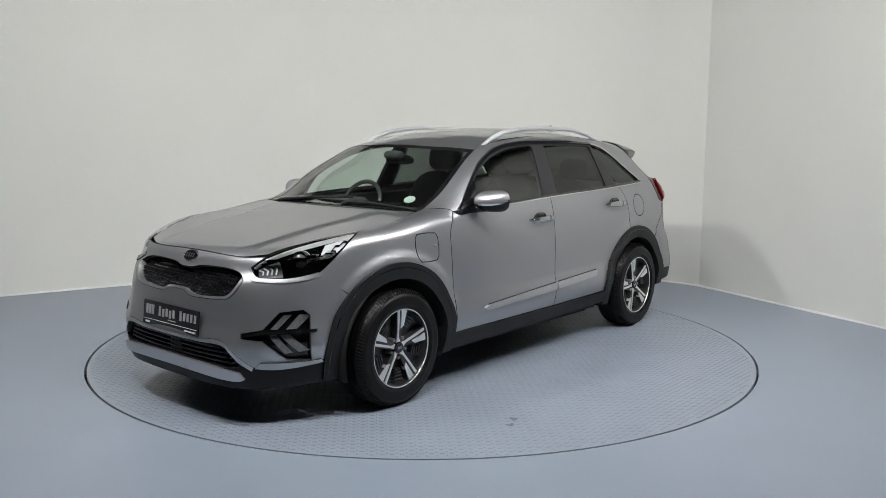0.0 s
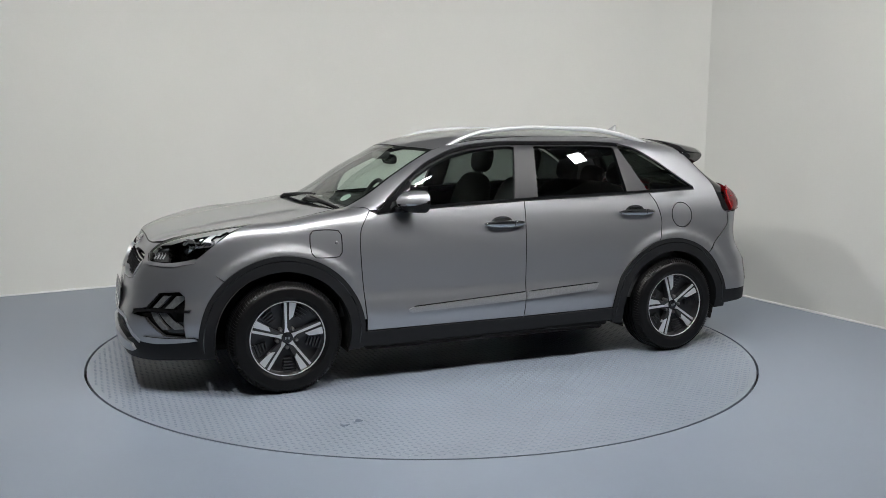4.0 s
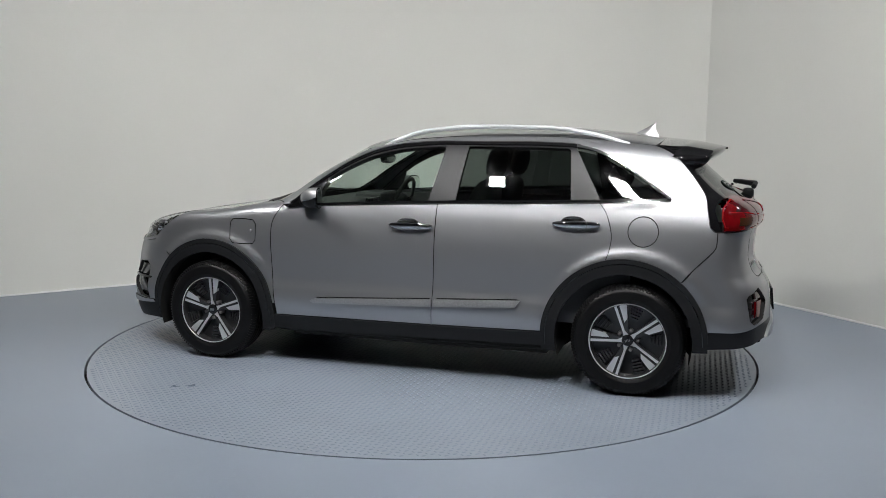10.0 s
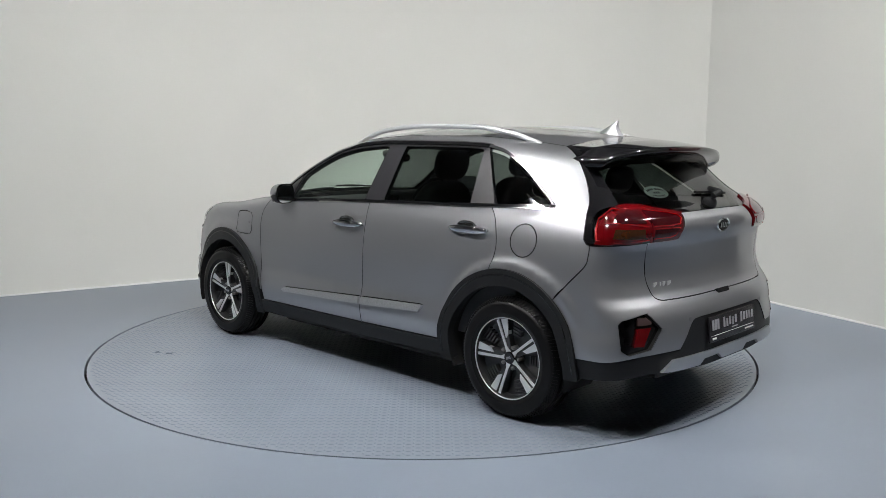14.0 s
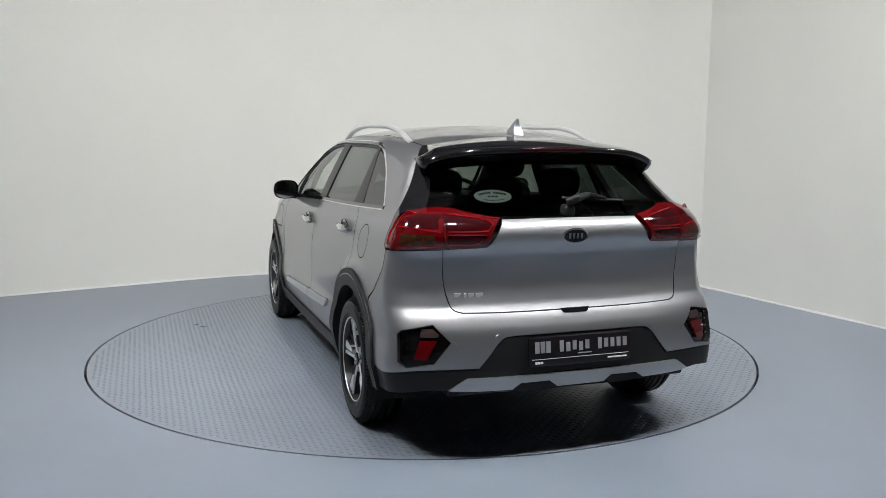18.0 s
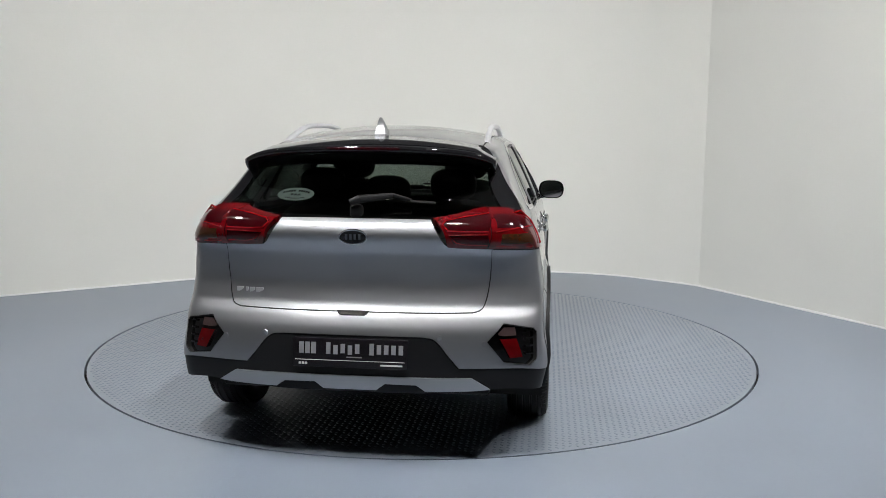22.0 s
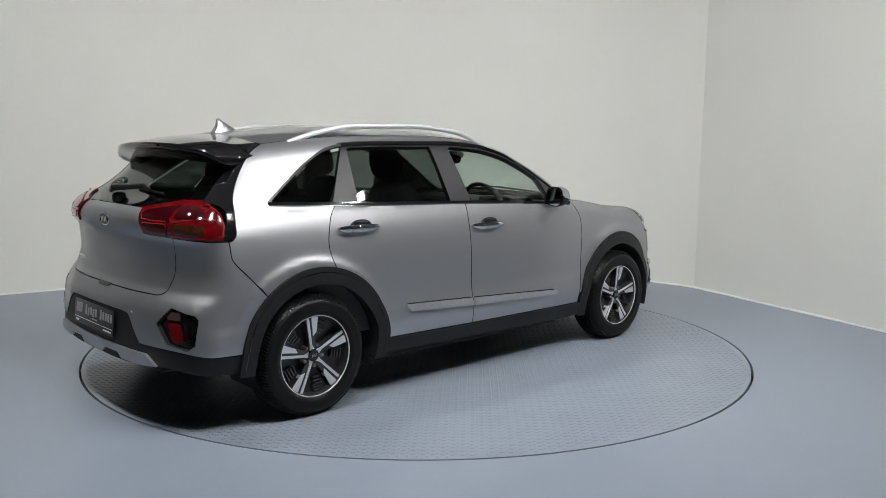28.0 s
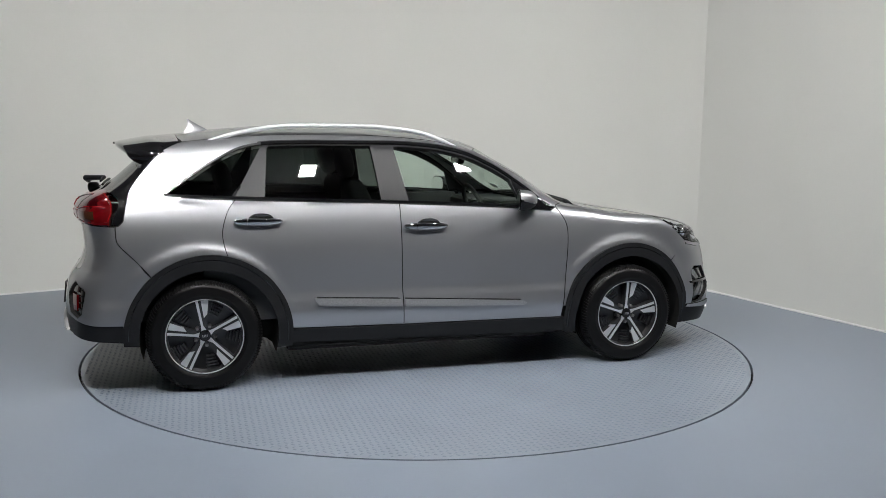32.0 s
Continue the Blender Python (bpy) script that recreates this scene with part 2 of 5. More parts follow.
def body(x, y, z):
    """The car's outer skin: below zero inside, above zero outside."""
    a = np.sqrt(y * y + 1e-6)
    low = np.clip((0.75 - z) / 0.25, 0, 1)
    rf = np.hypot(x - 1.352, z - 0.325)
    rr = np.hypot(x + 1.352, z - 0.325)
    flare = 0.015 * (np.exp(-(np.maximum(rf - 0.488, 0) / 0.034) ** 2) + np.exp(-(np.maximum(rr - 0.488, 0) / 0.034) ** 2))
    flare = flare * np.clip((z - 0.45) / 0.25, 0, 1)
    front = np.maximum(x - 1.0, 0)
    back = np.maximum(-x - 1.0, 0)
    upper = np.clip((z - 0.95) / 0.45, 0, 1)
    upper = upper * upper * (3 - 2 * upper)
    side = a - (half_width(z) + flare - 0.1208 * front ** 2 - 0.0134 * back ** 2 * (1 - 0.75 * low)
                - upper * (0.0457 * np.maximum(-x - 0.5, 0) ** 2 + 0.0432 * np.maximum(x - 0.1, 0) ** 2))
    nose = x - (nose_line(z) - (0.2874 + -0.0538 * np.clip((z - 0.6) / 0.3, 0, 1)) * a ** 2.85)
    tail = (tail_line(z) + (0.2465 + 0.12 * np.clip((z - 1.0) / 0.25, 0, 1)) * a ** 3) - x
    step = np.clip((a - 0.37 - 0.10 * (1.6 - x)) / 0.09, 0, 1)
    ridge = 0.0081 * step * step * (3 - 2 * step) * np.clip((x - 1.05) / 0.25, 0, 1)
    sweep = np.clip((x + 0.1) / 0.5, 0, 1) * np.clip((1.75 - x) / 0.5, 0, 1)
    sweep = 0.2765 * sweep * sweep * (3 - 2 * sweep)
    top = z - (top_line(x + sweep * y * y) - crown(x) * y * y - ridge)
    f = blend(side, nose, 0.2716)
    f = blend(f, tail, 0.10 - 0.03 * np.clip((z - 1.0) / 0.2, 0, 1))
    return blend(f, top, 0.07)


def cast(o, d, far=6.0, steps=120):
    """Where rays from o along d first meet the skin."""
    o, d = np.broadcast_arrays(np.asarray(o, float), np.asarray(d, float))
    o, d = o.reshape(-1, 3), d.reshape(-1, 3)
    ts = np.linspace(0, far, steps)
    p = o[:, None, :] + d[:, None, :] * ts[None, :, None]
    inside = body(p[..., 0], p[..., 1], p[..., 2]) < 0
    found = inside.any(1)
    k = np.maximum(inside.argmax(1), 1)
    lo = np.where(found, ts[k - 1], far)
    hi = np.where(found, ts[k], far)
    for _ in range(16):
        mid = (lo + hi) / 2
        p = o + d * mid[:, None]
        deep = body(p[:, 0], p[:, 1], p[:, 2]) < 0
        hi = np.where(deep, mid, hi)
        lo = np.where(deep, lo, mid)
    return o + d * hi[:, None], found


def slope(p):
    """The skin's outward direction at points."""
    e = 1e-4
    x, y, z = p[:, 0], p[:, 1], p[:, 2]
    n = np.stack([body(x + e, y, z) - body(x - e, y, z), body(x, y + e, z) - body(x, y - e, z), body(x, y, z + e) - body(x, y, z - e)], -1)
    return n / np.maximum(np.linalg.norm(n, axis=1, keepdims=True), 1e-9)


def on(o, d):
    return cast([o], [d], 3.2, 64)[0][0]


def L(x, z):
    """The skin's point beside (x, z)."""
    return on((x, 1.5, z), (0, -1, 0))


def T(x, y):
    """The skin's point below (x, y)."""
    return on((x, y, 2.2), (0, 0, -1))


def F(y, z):
    """The skin's point ahead at (y, z)."""
    return on((2.8, y, z), (-1, 0, 0))


def B(y, z):
    """The skin's point behind at (y, z)."""
    return on((-2.8, y, z), (1, 0, 0))


def V(x, y, z):
    return np.array((x, y, z), float)


def flip(pts):
    """The same points on the other side, in the other order."""
    return [V(p[0], -p[1], p[2]) for p in reversed(pts)]


def bow(pts, step):
    """A smooth curve through points, in even steps."""
    pts = [np.asarray(p, float) for p in pts]
    if len(pts) == 2:
        fine = [pts[0] + (pts[1] - pts[0]) * t for t in np.linspace(0, 1, max(2, int(np.linalg.norm(pts[1] - pts[0]) / step) + 1))]
        return fine
    fine = []
    for i in range(len(pts) - 1):
        a, b = pts[max(i - 1, 0)], pts[min(i + 2, len(pts) - 1)]
        p, q = pts[i], pts[i + 1]
        n = max(2, int(np.linalg.norm(q - p) / step) + 1)
        for t in np.linspace(0, 1, n, endpoint=False):
            m0, m1 = (q - a) / 2, (b - p) / 2
            fine.append(p * (1 + 2 * t) * (1 - t) ** 2 + q * t * t * (3 - 2 * t) + m0 * t * (1 - t) ** 2 + m1 * t * t * (t - 1))
    fine.append(pts[-1])
    return fine


def arch(cx, cz, r, a, b, n=24):
    """Points of the skin along an arc about a wheel, from a to b degrees."""
    return [L(cx + r * math.cos(radians(t)), cz + r * math.sin(radians(t))) for t in np.linspace(a, b, n)]


def ring_of(curves, step):
    pts = []
    for c in curves:
        for p in bow(c, step):
            if not pts or np.linalg.norm(p - pts[-1]) > 1e-4:
                pts.append(p)
    if np.linalg.norm(pts[0] - pts[-1]) < 1e-3:
        pts.pop()
    # straight closing and joining stretches are divided too
    full = []
    for p, q in zip(pts, pts[1:] + pts[:1]):
        n = max(1, int(np.linalg.norm(q - p) / step))
        full += [p + (q - p) * k / n for k in range(n)]
    return np.array(full)


def within(pts, loop):
    """Which flat points lie inside a loop."""
    x, y = pts[:, 0], pts[:, 1]
    inside = np.zeros(len(pts), bool)
    for (x1, y1), (x2, y2) in zip(loop, np.roll(loop, -1, 0)):
        cross = (y1 > y) != (y2 > y)
        inside ^= cross & (x < (x2 - x1) * (y - y1) / (y2 - y1 if y2 != y1 else 1e-12) + x1)
    return inside


class Aim:
    """How a panel is laid on the skin: along a direction, or towards an upright axis."""

    def __init__(self, way=None, axis=None, ahead=1):
        self.axis, self.ahead = axis, ahead
        if way is not None:
            self.d = np.array(way, float) / np.linalg.norm(way)
            h = np.array((0, 0, 1.0)) if abs(self.d[2]) < 0.9 else np.array((1.0, 0, 0))
            self.u = np.cross(h, self.d)
            self.u /= np.linalg.norm(self.u)
            self.v = np.cross(self.d, self.u)

    def flat(self, p):
        if self.axis is None:
            return np.stack([p @ self.u, p @ self.v], -1)
        return np.stack([np.arctan2(p[:, 1], self.ahead * (p[:, 0] - self.axis)), p[:, 2]], -1)

    def lay(self, q):
        if self.axis is None:
            o = q[:, :1] * self.u + q[:, 1:] * self.v - self.d * 3.2
            return cast(o, np.broadcast_to(self.d, o.shape), 5.0, 100)[0]
        way = np.stack([self.ahead * np.cos(q[:, 0]), np.sin(q[:, 0]), 0 * q[:, 0]], -1)
        o = np.stack([np.full(len(q), self.axis), 0 * q[:, 0], q[:, 1]], -1) + way * 1.8
        return cast(o, -way, 1.8, 50)[0]


SIDE, TOP = Aim((0, -1, 0)), Aim((0, 0, -1))
AHEAD, BEHIND = Aim((-1, 0, 0)), Aim((1, 0, 0))
NOSE, TAIL = Aim(axis=1.15, ahead=1), Aim(axis=-1.15, ahead=-1)


def panel(name, curves, aim, mat, parent, off=0.0, deep=0.022, step=0.03, holes=(), gap=0.0024, label="", right=False, lift=None):
    """A sheet laid on the skin within an outline, with turned-in edges; right: its mirror image on the other side."""
    loops = []
    for k, c in enumerate((curves, *holes)):
        q = aim.flat(ring_of(c, min(step, 0.02)))
        area = np.sum(q[:, 0] * np.roll(q[:, 1], -1) - np.roll(q[:, 0], -1) * q[:, 1])
        if area < 0:
            q = q[::-1]
        t = np.roll(q, -1, 0) - np.roll(q, 1, 0)
        t /= np.maximum(np.linalg.norm(t, axis=1, keepdims=True), 1e-9)
        inward = np.stack([-t[:, 1], t[:, 0]], -1) * (1 if k == 0 else -1)
        loops.append(q + inward * gap)
    lo, hi = loops[0].min(0), loops[0].max(0)
    gx, gy = np.meshgrid(np.arange(lo[0], hi[0], step), np.arange(lo[1], hi[1], step * 0.9))
    gx[::2] += step / 2
    grid = np.stack([gx.ravel(), gy.ravel()], -1)
    keep = within(grid, loops[0])
    for h in loops[1:]:
        keep &= ~within(grid, h)
    grid = grid[keep]
    if len(grid):
        rim = np.concatenate(loops)
        near = np.array([np.min(np.sum((rim - g) ** 2, 1)) for g in grid])
        grid = grid[near > (0.45 * step) ** 2]
    pts, edges, at = [], [], 0
    for q in loops:
        n = len(q)
        pts += [Vector(v) for v in q]
        edges += [(at + i, at + (i + 1) % n) for i in range(n)]
        at += n
    pts += [Vector(v) for v in grid]
    vs, _, fs, *_ = delaunay(pts, edges, [], 0, 1e-7)
    q = np.array([tuple(v) for v in vs])
    f = np.array([t for t in fs if len(t) == 3])
    mid = q[f].mean(1)
    keep = within(mid, loops[0])
    for h in loops[1:]:
        keep &= ~within(mid, h)
    f = f[keep]
    p = aim.lay(q)
    n = slope(p)
    p = p + n * off
    if lift is not None:
        p = lift(p, n)
    # faces look outward
    tri = np.cross(p[f[:, 1]] - p[f[:, 0]], p[f[:, 2]] - p[f[:, 0]])
    turn = np.sum(tri * n[f[:, 0]], 1) < 0
    f[turn] = f[turn][:, ::-1]
    verts, normals, faces = [p], [n], [tuple(t) for t in f]
    if deep:
        count = {}
        for a, b, c in f:
            for e in ((a, b), (b, c), (c, a)):
                count[e] = 1
        rim = [e for e in count if (e[1], e[0]) not in count]
        ids = sorted({i for e in rim for i in e})
        place = {v: i for i, v in enumerate(ids)}
        out = np.zeros((len(ids), 3))
        for a, b in rim:
            w = np.cross(p[b] - p[a], n[a])
            out[place[a]] += w
            out[place[b]] += w
        out /= np.maximum(np.linalg.norm(out, axis=1, keepdims=True), 1e-9)
        base, m = len(p), len(ids)
        verts += [p[ids], p[ids] - n[ids] * deep]
        normals += [out, out]
        for a, b in rim:
            i, j = base + place[a], base + place[b]
            faces.append((i, i + m, j + m, j))
    verts, normals = np.concatenate(verts), np.concatenate(normals)
    if right:
        verts, normals = verts * (1, -1, 1), normals * (1, -1, 1)
        faces = [t[::-1] for t in faces]
    ob = solid(name, verts, faces, mat, parent, label, normals=normals)
    # edges of painted panels are coloured dark to put shade into the gaps
    if deep and mat is PAINT:
        ob.data.materials.append(DARK)
        ob.data.polygons.foreach_set("material_index", [0] * len(f) + [1] * (len(faces) - len(f)))
    return ob


def both(name, curves, aim, mat, parent, **k):
    """The same panel on both sides."""
    return [panel(name, curves, aim, mat, parent, **k), panel(name, curves, aim, mat, parent, right=True, **k)]


def whole(curves):
    """A closed outline from its left half, which runs from the middle line round to the middle line."""
    return [*curves, *[flip(c) for c in reversed(curves)]]


# ---- the hall ----
def wall_line():
    left = [V(-6.6, -0.13, 0), V(-2.35, 2.60, 0)]
    back = bow([V(-2.35, 2.60, 0), V(-1.81, 2.88, 0), V(-1.2, 3.07, 0), V(-0.4, 3.20, 0), V(0.6, 3.24, 0), V(1.55, 3.10, 0),
                V(2.1, 2.875, 0), V(2.42, 2.60, 0), V(2.60, 2.44, 0), V(2.74, 2.285, 0)], 0.08)
    right = bow([V(2.74, 2.285, 0), V(2.845, 2.06, 0), V(2.955, 1.83, 0), V(3.22, 1.245, 0), V(3.612, 0.395, 0), V(3.90, -0.23, 0)], 0.2)
    return [left[0], *back], right


def hall():
    # the studio wall is a screen of two curved runs; the dark hall beyond is assumed
    line, out = [], []
    for name, run in zip(("wall_curved", "wall_curved_side"), wall_line()):
        n = len(run)
        back = []
        for i, p in enumerate(run):
            w = run[min(i + 1, n - 1)] - run[max(i - 1, 0)]
            back.append(p + V(-w[1], w[0], 0) / np.linalg.norm(w) * 0.12)
        heights = (0.0, WALL_TOP)
        verts = [V(p[0], p[1], z) for z in heights for p in run] + [V(p[0], p[1], z) for z in heights for p in back]
        faces = []
        for i in range(n - 1):
            faces += [(i, i + 1, n + i + 1, n + i), (2 * n + i + 1, 2 * n + i, 3 * n + i, 3 * n + i + 1)]
        w = solid(name, verts, faces, WALL, round_off=True)
        tagged(w, "off-white painted curved studio wall", "wall", kind="structure")
        line += run if not line else run[1:]
        out += back if not out else back[1:]
    # thin bead of sealant along the foot of the wall
    bm = bmesh.new()
    rng = random.Random(4)
    foot = []
    for p, o in zip(line, out):
        q = p + (p - o) * 0.05
        foot.append((q[0], q[1], 0.006))
    fine = []
    for a, b in zip(foot, foot[1:]):
        steps = max(1, int(math.dist(a, b) / 0.12))
        for k in range(steps):
            fine.append([a[j] + (b[j] - a[j]) * k / steps for j in range(3)])
    tube(bm, fine, [0.008 + 0.006 * rng.random() for _ in fine], 6)
    s = part("baseboard", bm, LAMP_FRAME)
    tagged(s, "uneven pale sealant bead along the wall foot", "sealant", kind="structure")
    # unseen walls added to close the hall; the north one darkened for the hood's reflections
    for name, a, b in (("wall_west", (-7.2, 5.0), (-7.2, -11.0)), ("wall_south", (-7.2, -11.0), (5.3, -11.0)), ("wall_east", (5.3, -11.0), (5.3, 5.0)), ("wall_north", (5.3, 5.0), (-7.2, 5.0))):
        a, b = V(*a, 0), V(*b, 0)
        w = b - a
        side = V(w[1], -w[0], 0) / np.linalg.norm(w) * 0.12
        vs = [V(*(p + s)[:2], z) for p in (a, b) for s in (V(0, 0, 0), side) for z in (0, CEILING)]
        ob = solid(name, vs, [(0, 4, 5, 1), (2, 3, 7, 6), (0, 1, 3, 2), (4, 6, 7, 5), (1, 5, 7, 3)], DARKWALL if name == "wall_north" else GREYWALL)
        tagged(ob, "unseen dark wall, added for dark reflections in hood and roof" if name == "wall_north" else "unseen grey plain wall, added to close the hall", "wall", kind="structure")
    bm = bmesh.new()
    box(bm, (0, -3.5, CEILING + 0.06), (15, 16, 0.12))
    c = part("ceiling", bm, CEIL)
    tagged(c, "plain dark grey ceiling of the hall", "ceiling", kind="structure")


R = 2.262


def floor_sheet():
    """The floor, with a round opening for the turntable."""
    n = 180
    rings = [(R + 0.015, -0.05), (R + 0.015, 0.0), (R + 0.5, 0.0), (20.0, 0.0)]
    verts = [V(r * math.cos(2 * math.pi * k / n), r * math.sin(2 * math.pi * k / n), z) for r, z in rings for k in range(n)]
    faces = [(i * n + k, i * n + (k + 1) % n, (i + 1) * n + (k + 1) % n, (i + 1) * n + k) for i in range(3) for k in range(n)]
    f = solid("floor", verts, [t[::-1] for t in faces], FLOOR)
    tagged(f, "blue-grey painted concrete studio floor with faint scuffs", "floor", kind="structure")
    pit = bmesh.new()
    lathe(pit, [(0.0001, 0.0), (R + 0.03, 0.0)], 90)
    for v in pit.verts:
        v.co = Vector((v.co.x, -v.co.z, -0.05))
    tagged(part("turntable_pit", pit, PIT), "dark gap round the turntable", "pit", kind="structure")


def turntable():
    """A round steel turntable of tread plates."""
    t = holder("turntable", "blue-grey painted steel tread-plate turntable flush with the floor", "turntable")
    cuts = [-R, -1.5, -0.28, 0.92, R]
    for a, b in zip(cuts, cuts[1:]):
        a, b = a + 0.0003, b - 0.0003
        q = []
        ya = math.acos(max(-1, min(1, a / R)))
        yb = math.acos(max(-1, min(1, b / R)))
        arc = np.linspace(ya, yb, 40)
        q = [(R * math.cos(s), R * math.sin(s)) for s in arc] + [(R * math.cos(s), -R * math.sin(s)) for s in arc[::-1]]
        q = [p for i, p in enumerate(q) if i == 0 or math.dist(p, q[i - 1]) > 1e-3]
        if math.dist(q[0], q[-1]) < 1e-3:
            q.pop()
        bm = bmesh.new()
        prism(bm, q, -0.02, 0.0)
        part("tread_plate", bm, PLATE, t)
    # the raised lens-shaped studs, in alternating directions
    pitch, length, width, high = 0.0330, 0.0155, 0.0062, 0.0034
    stud = np.array([(-1, 0, 0), (-0.5, -0.8, 0), (0.5, -0.8, 0), (1, 0, 0), (0.5, 0.8, 0), (-0.5, 0.8, 0), (-0.45, 0, 1), (0.45, 0, 1)], float)
    stud *= (length, width, high)
    tri = [(0, 1, 6), (1, 2, 7, 6), (2, 3, 7), (3, 4, 7), (4, 5, 6, 7), (5, 0, 6)]
    verts, faces = [], []
    n = int(R / pitch) + 1
    c, s = math.cos(radians(45)), math.sin(radians(45))
    for i in range(-n, n + 1):
        for j in range(-n, n + 1):
            x, y = i * pitch, j * pitch
            if x * x + y * y > (R - 0.03) ** 2:
                continue
            k = s if (i + j) % 2 else -s
            at = len(verts)
            verts += [(x + a * c - b * k, y + a * k + b * c, h) for a, b, h in stud]
            faces += [tuple(at + v for v in f) for f in tri]
    studs = solid("tread_studs", verts, faces, PLATE, t, "raised anti-slip studs", round_off=True)
    tagged(studs, kind="stuff")
    return t


def floodlights():
    """Square floodlights on yokes under the ceiling, turned towards the car."""
    first = None
    for x, y in FLOODS:
        m = look((x, y, LAMP_HEIGHT), (0.0, 0.3, 0.6))
        if first is None:
            first = holder("floodlight", "square white lit floodlight on a ceiling yoke", "floodlight", "floodlights round the turntable")
            s = 0.11
            bm = bmesh.new()
            for cx, cy, sx, sy in ((0, s + 0.012, 2 * s + 0.05, 0.025), (0, -s - 0.012, 2 * s + 0.05, 0.025), (s + 0.012, 0, 0.025, 2 * s), (-s - 0.012, 0, 0.025, 2 * s)):
                box(bm, (cx, cy, -0.016), (sx, sy, 0.106), 0.004)
            part("frame", bm, LAMP_FRAME, first)
            bm = bmesh.new()
            box(bm, (0, 0, 0.004), (2 * s, 2 * s, 0.012))
            part("diffuser", bm, LIT, first)
            bm = bmesh.new()
            box(bm, (0, 0, 0.042), (2 * s - 0.02, 2 * s - 0.02, 0.05), 0.01)
            part("housing", bm, PIT, first)
            # the yoke reaches up to the ceiling, through the tilt of the head
            up = m.to_3x3().inverted() @ Vector((0, 0, 1))
            bm = bmesh.new()
            tube(bm, [Vector((0, 0, 0.05)), Vector((0, 0, 0.06)) + up * 0.10, Vector((0, 0, 0.06)) + up * 0.35], 0.016, 10)
            part("yoke", bm, PIT, first)
            first.matrix_basis = m
        else:
            copy_thing(first, m)


# ---- the car ----
FC, RC, AR = (1.36, 0.325), (-1.318, 0.322), 0.470
BELT = [(0.805, 1.018), (0.548, 1.040), (-0.193, 1.075), (-1.015, 1.101), (-1.557, 1.122)]
belt_z = smooth(*BELT)


def belt(a, b, up=0.0, n=8):
    return [L(x, float(belt_z(x)) + up) for x in np.linspace(a, b, n)]


DLO = [(0.79, 1.04), (0.615, 1.183), (0.404, 1.319), (0.225, 1.389), (0.044, 1.422), (-0.21, 1.437), (-0.687, 1.437), (-0.95, 1.430),
       (-1.096, 1.407), (-1.273, 1.325), (-1.419, 1.228), (-1.555, 1.135)]
dlo_z = smooth(*DLO)


def dlo(a, b, drop=0.0, n=14):
    return [L(x, float(dlo_z(x)) - drop) for x in np.linspace(a, b, n)]


def disc_of(x, z, r, n=28):
    return [[L(x + r * math.cos(t), z + r * math.sin(t)) for t in np.linspace(0, 2 * math.pi, n)]]


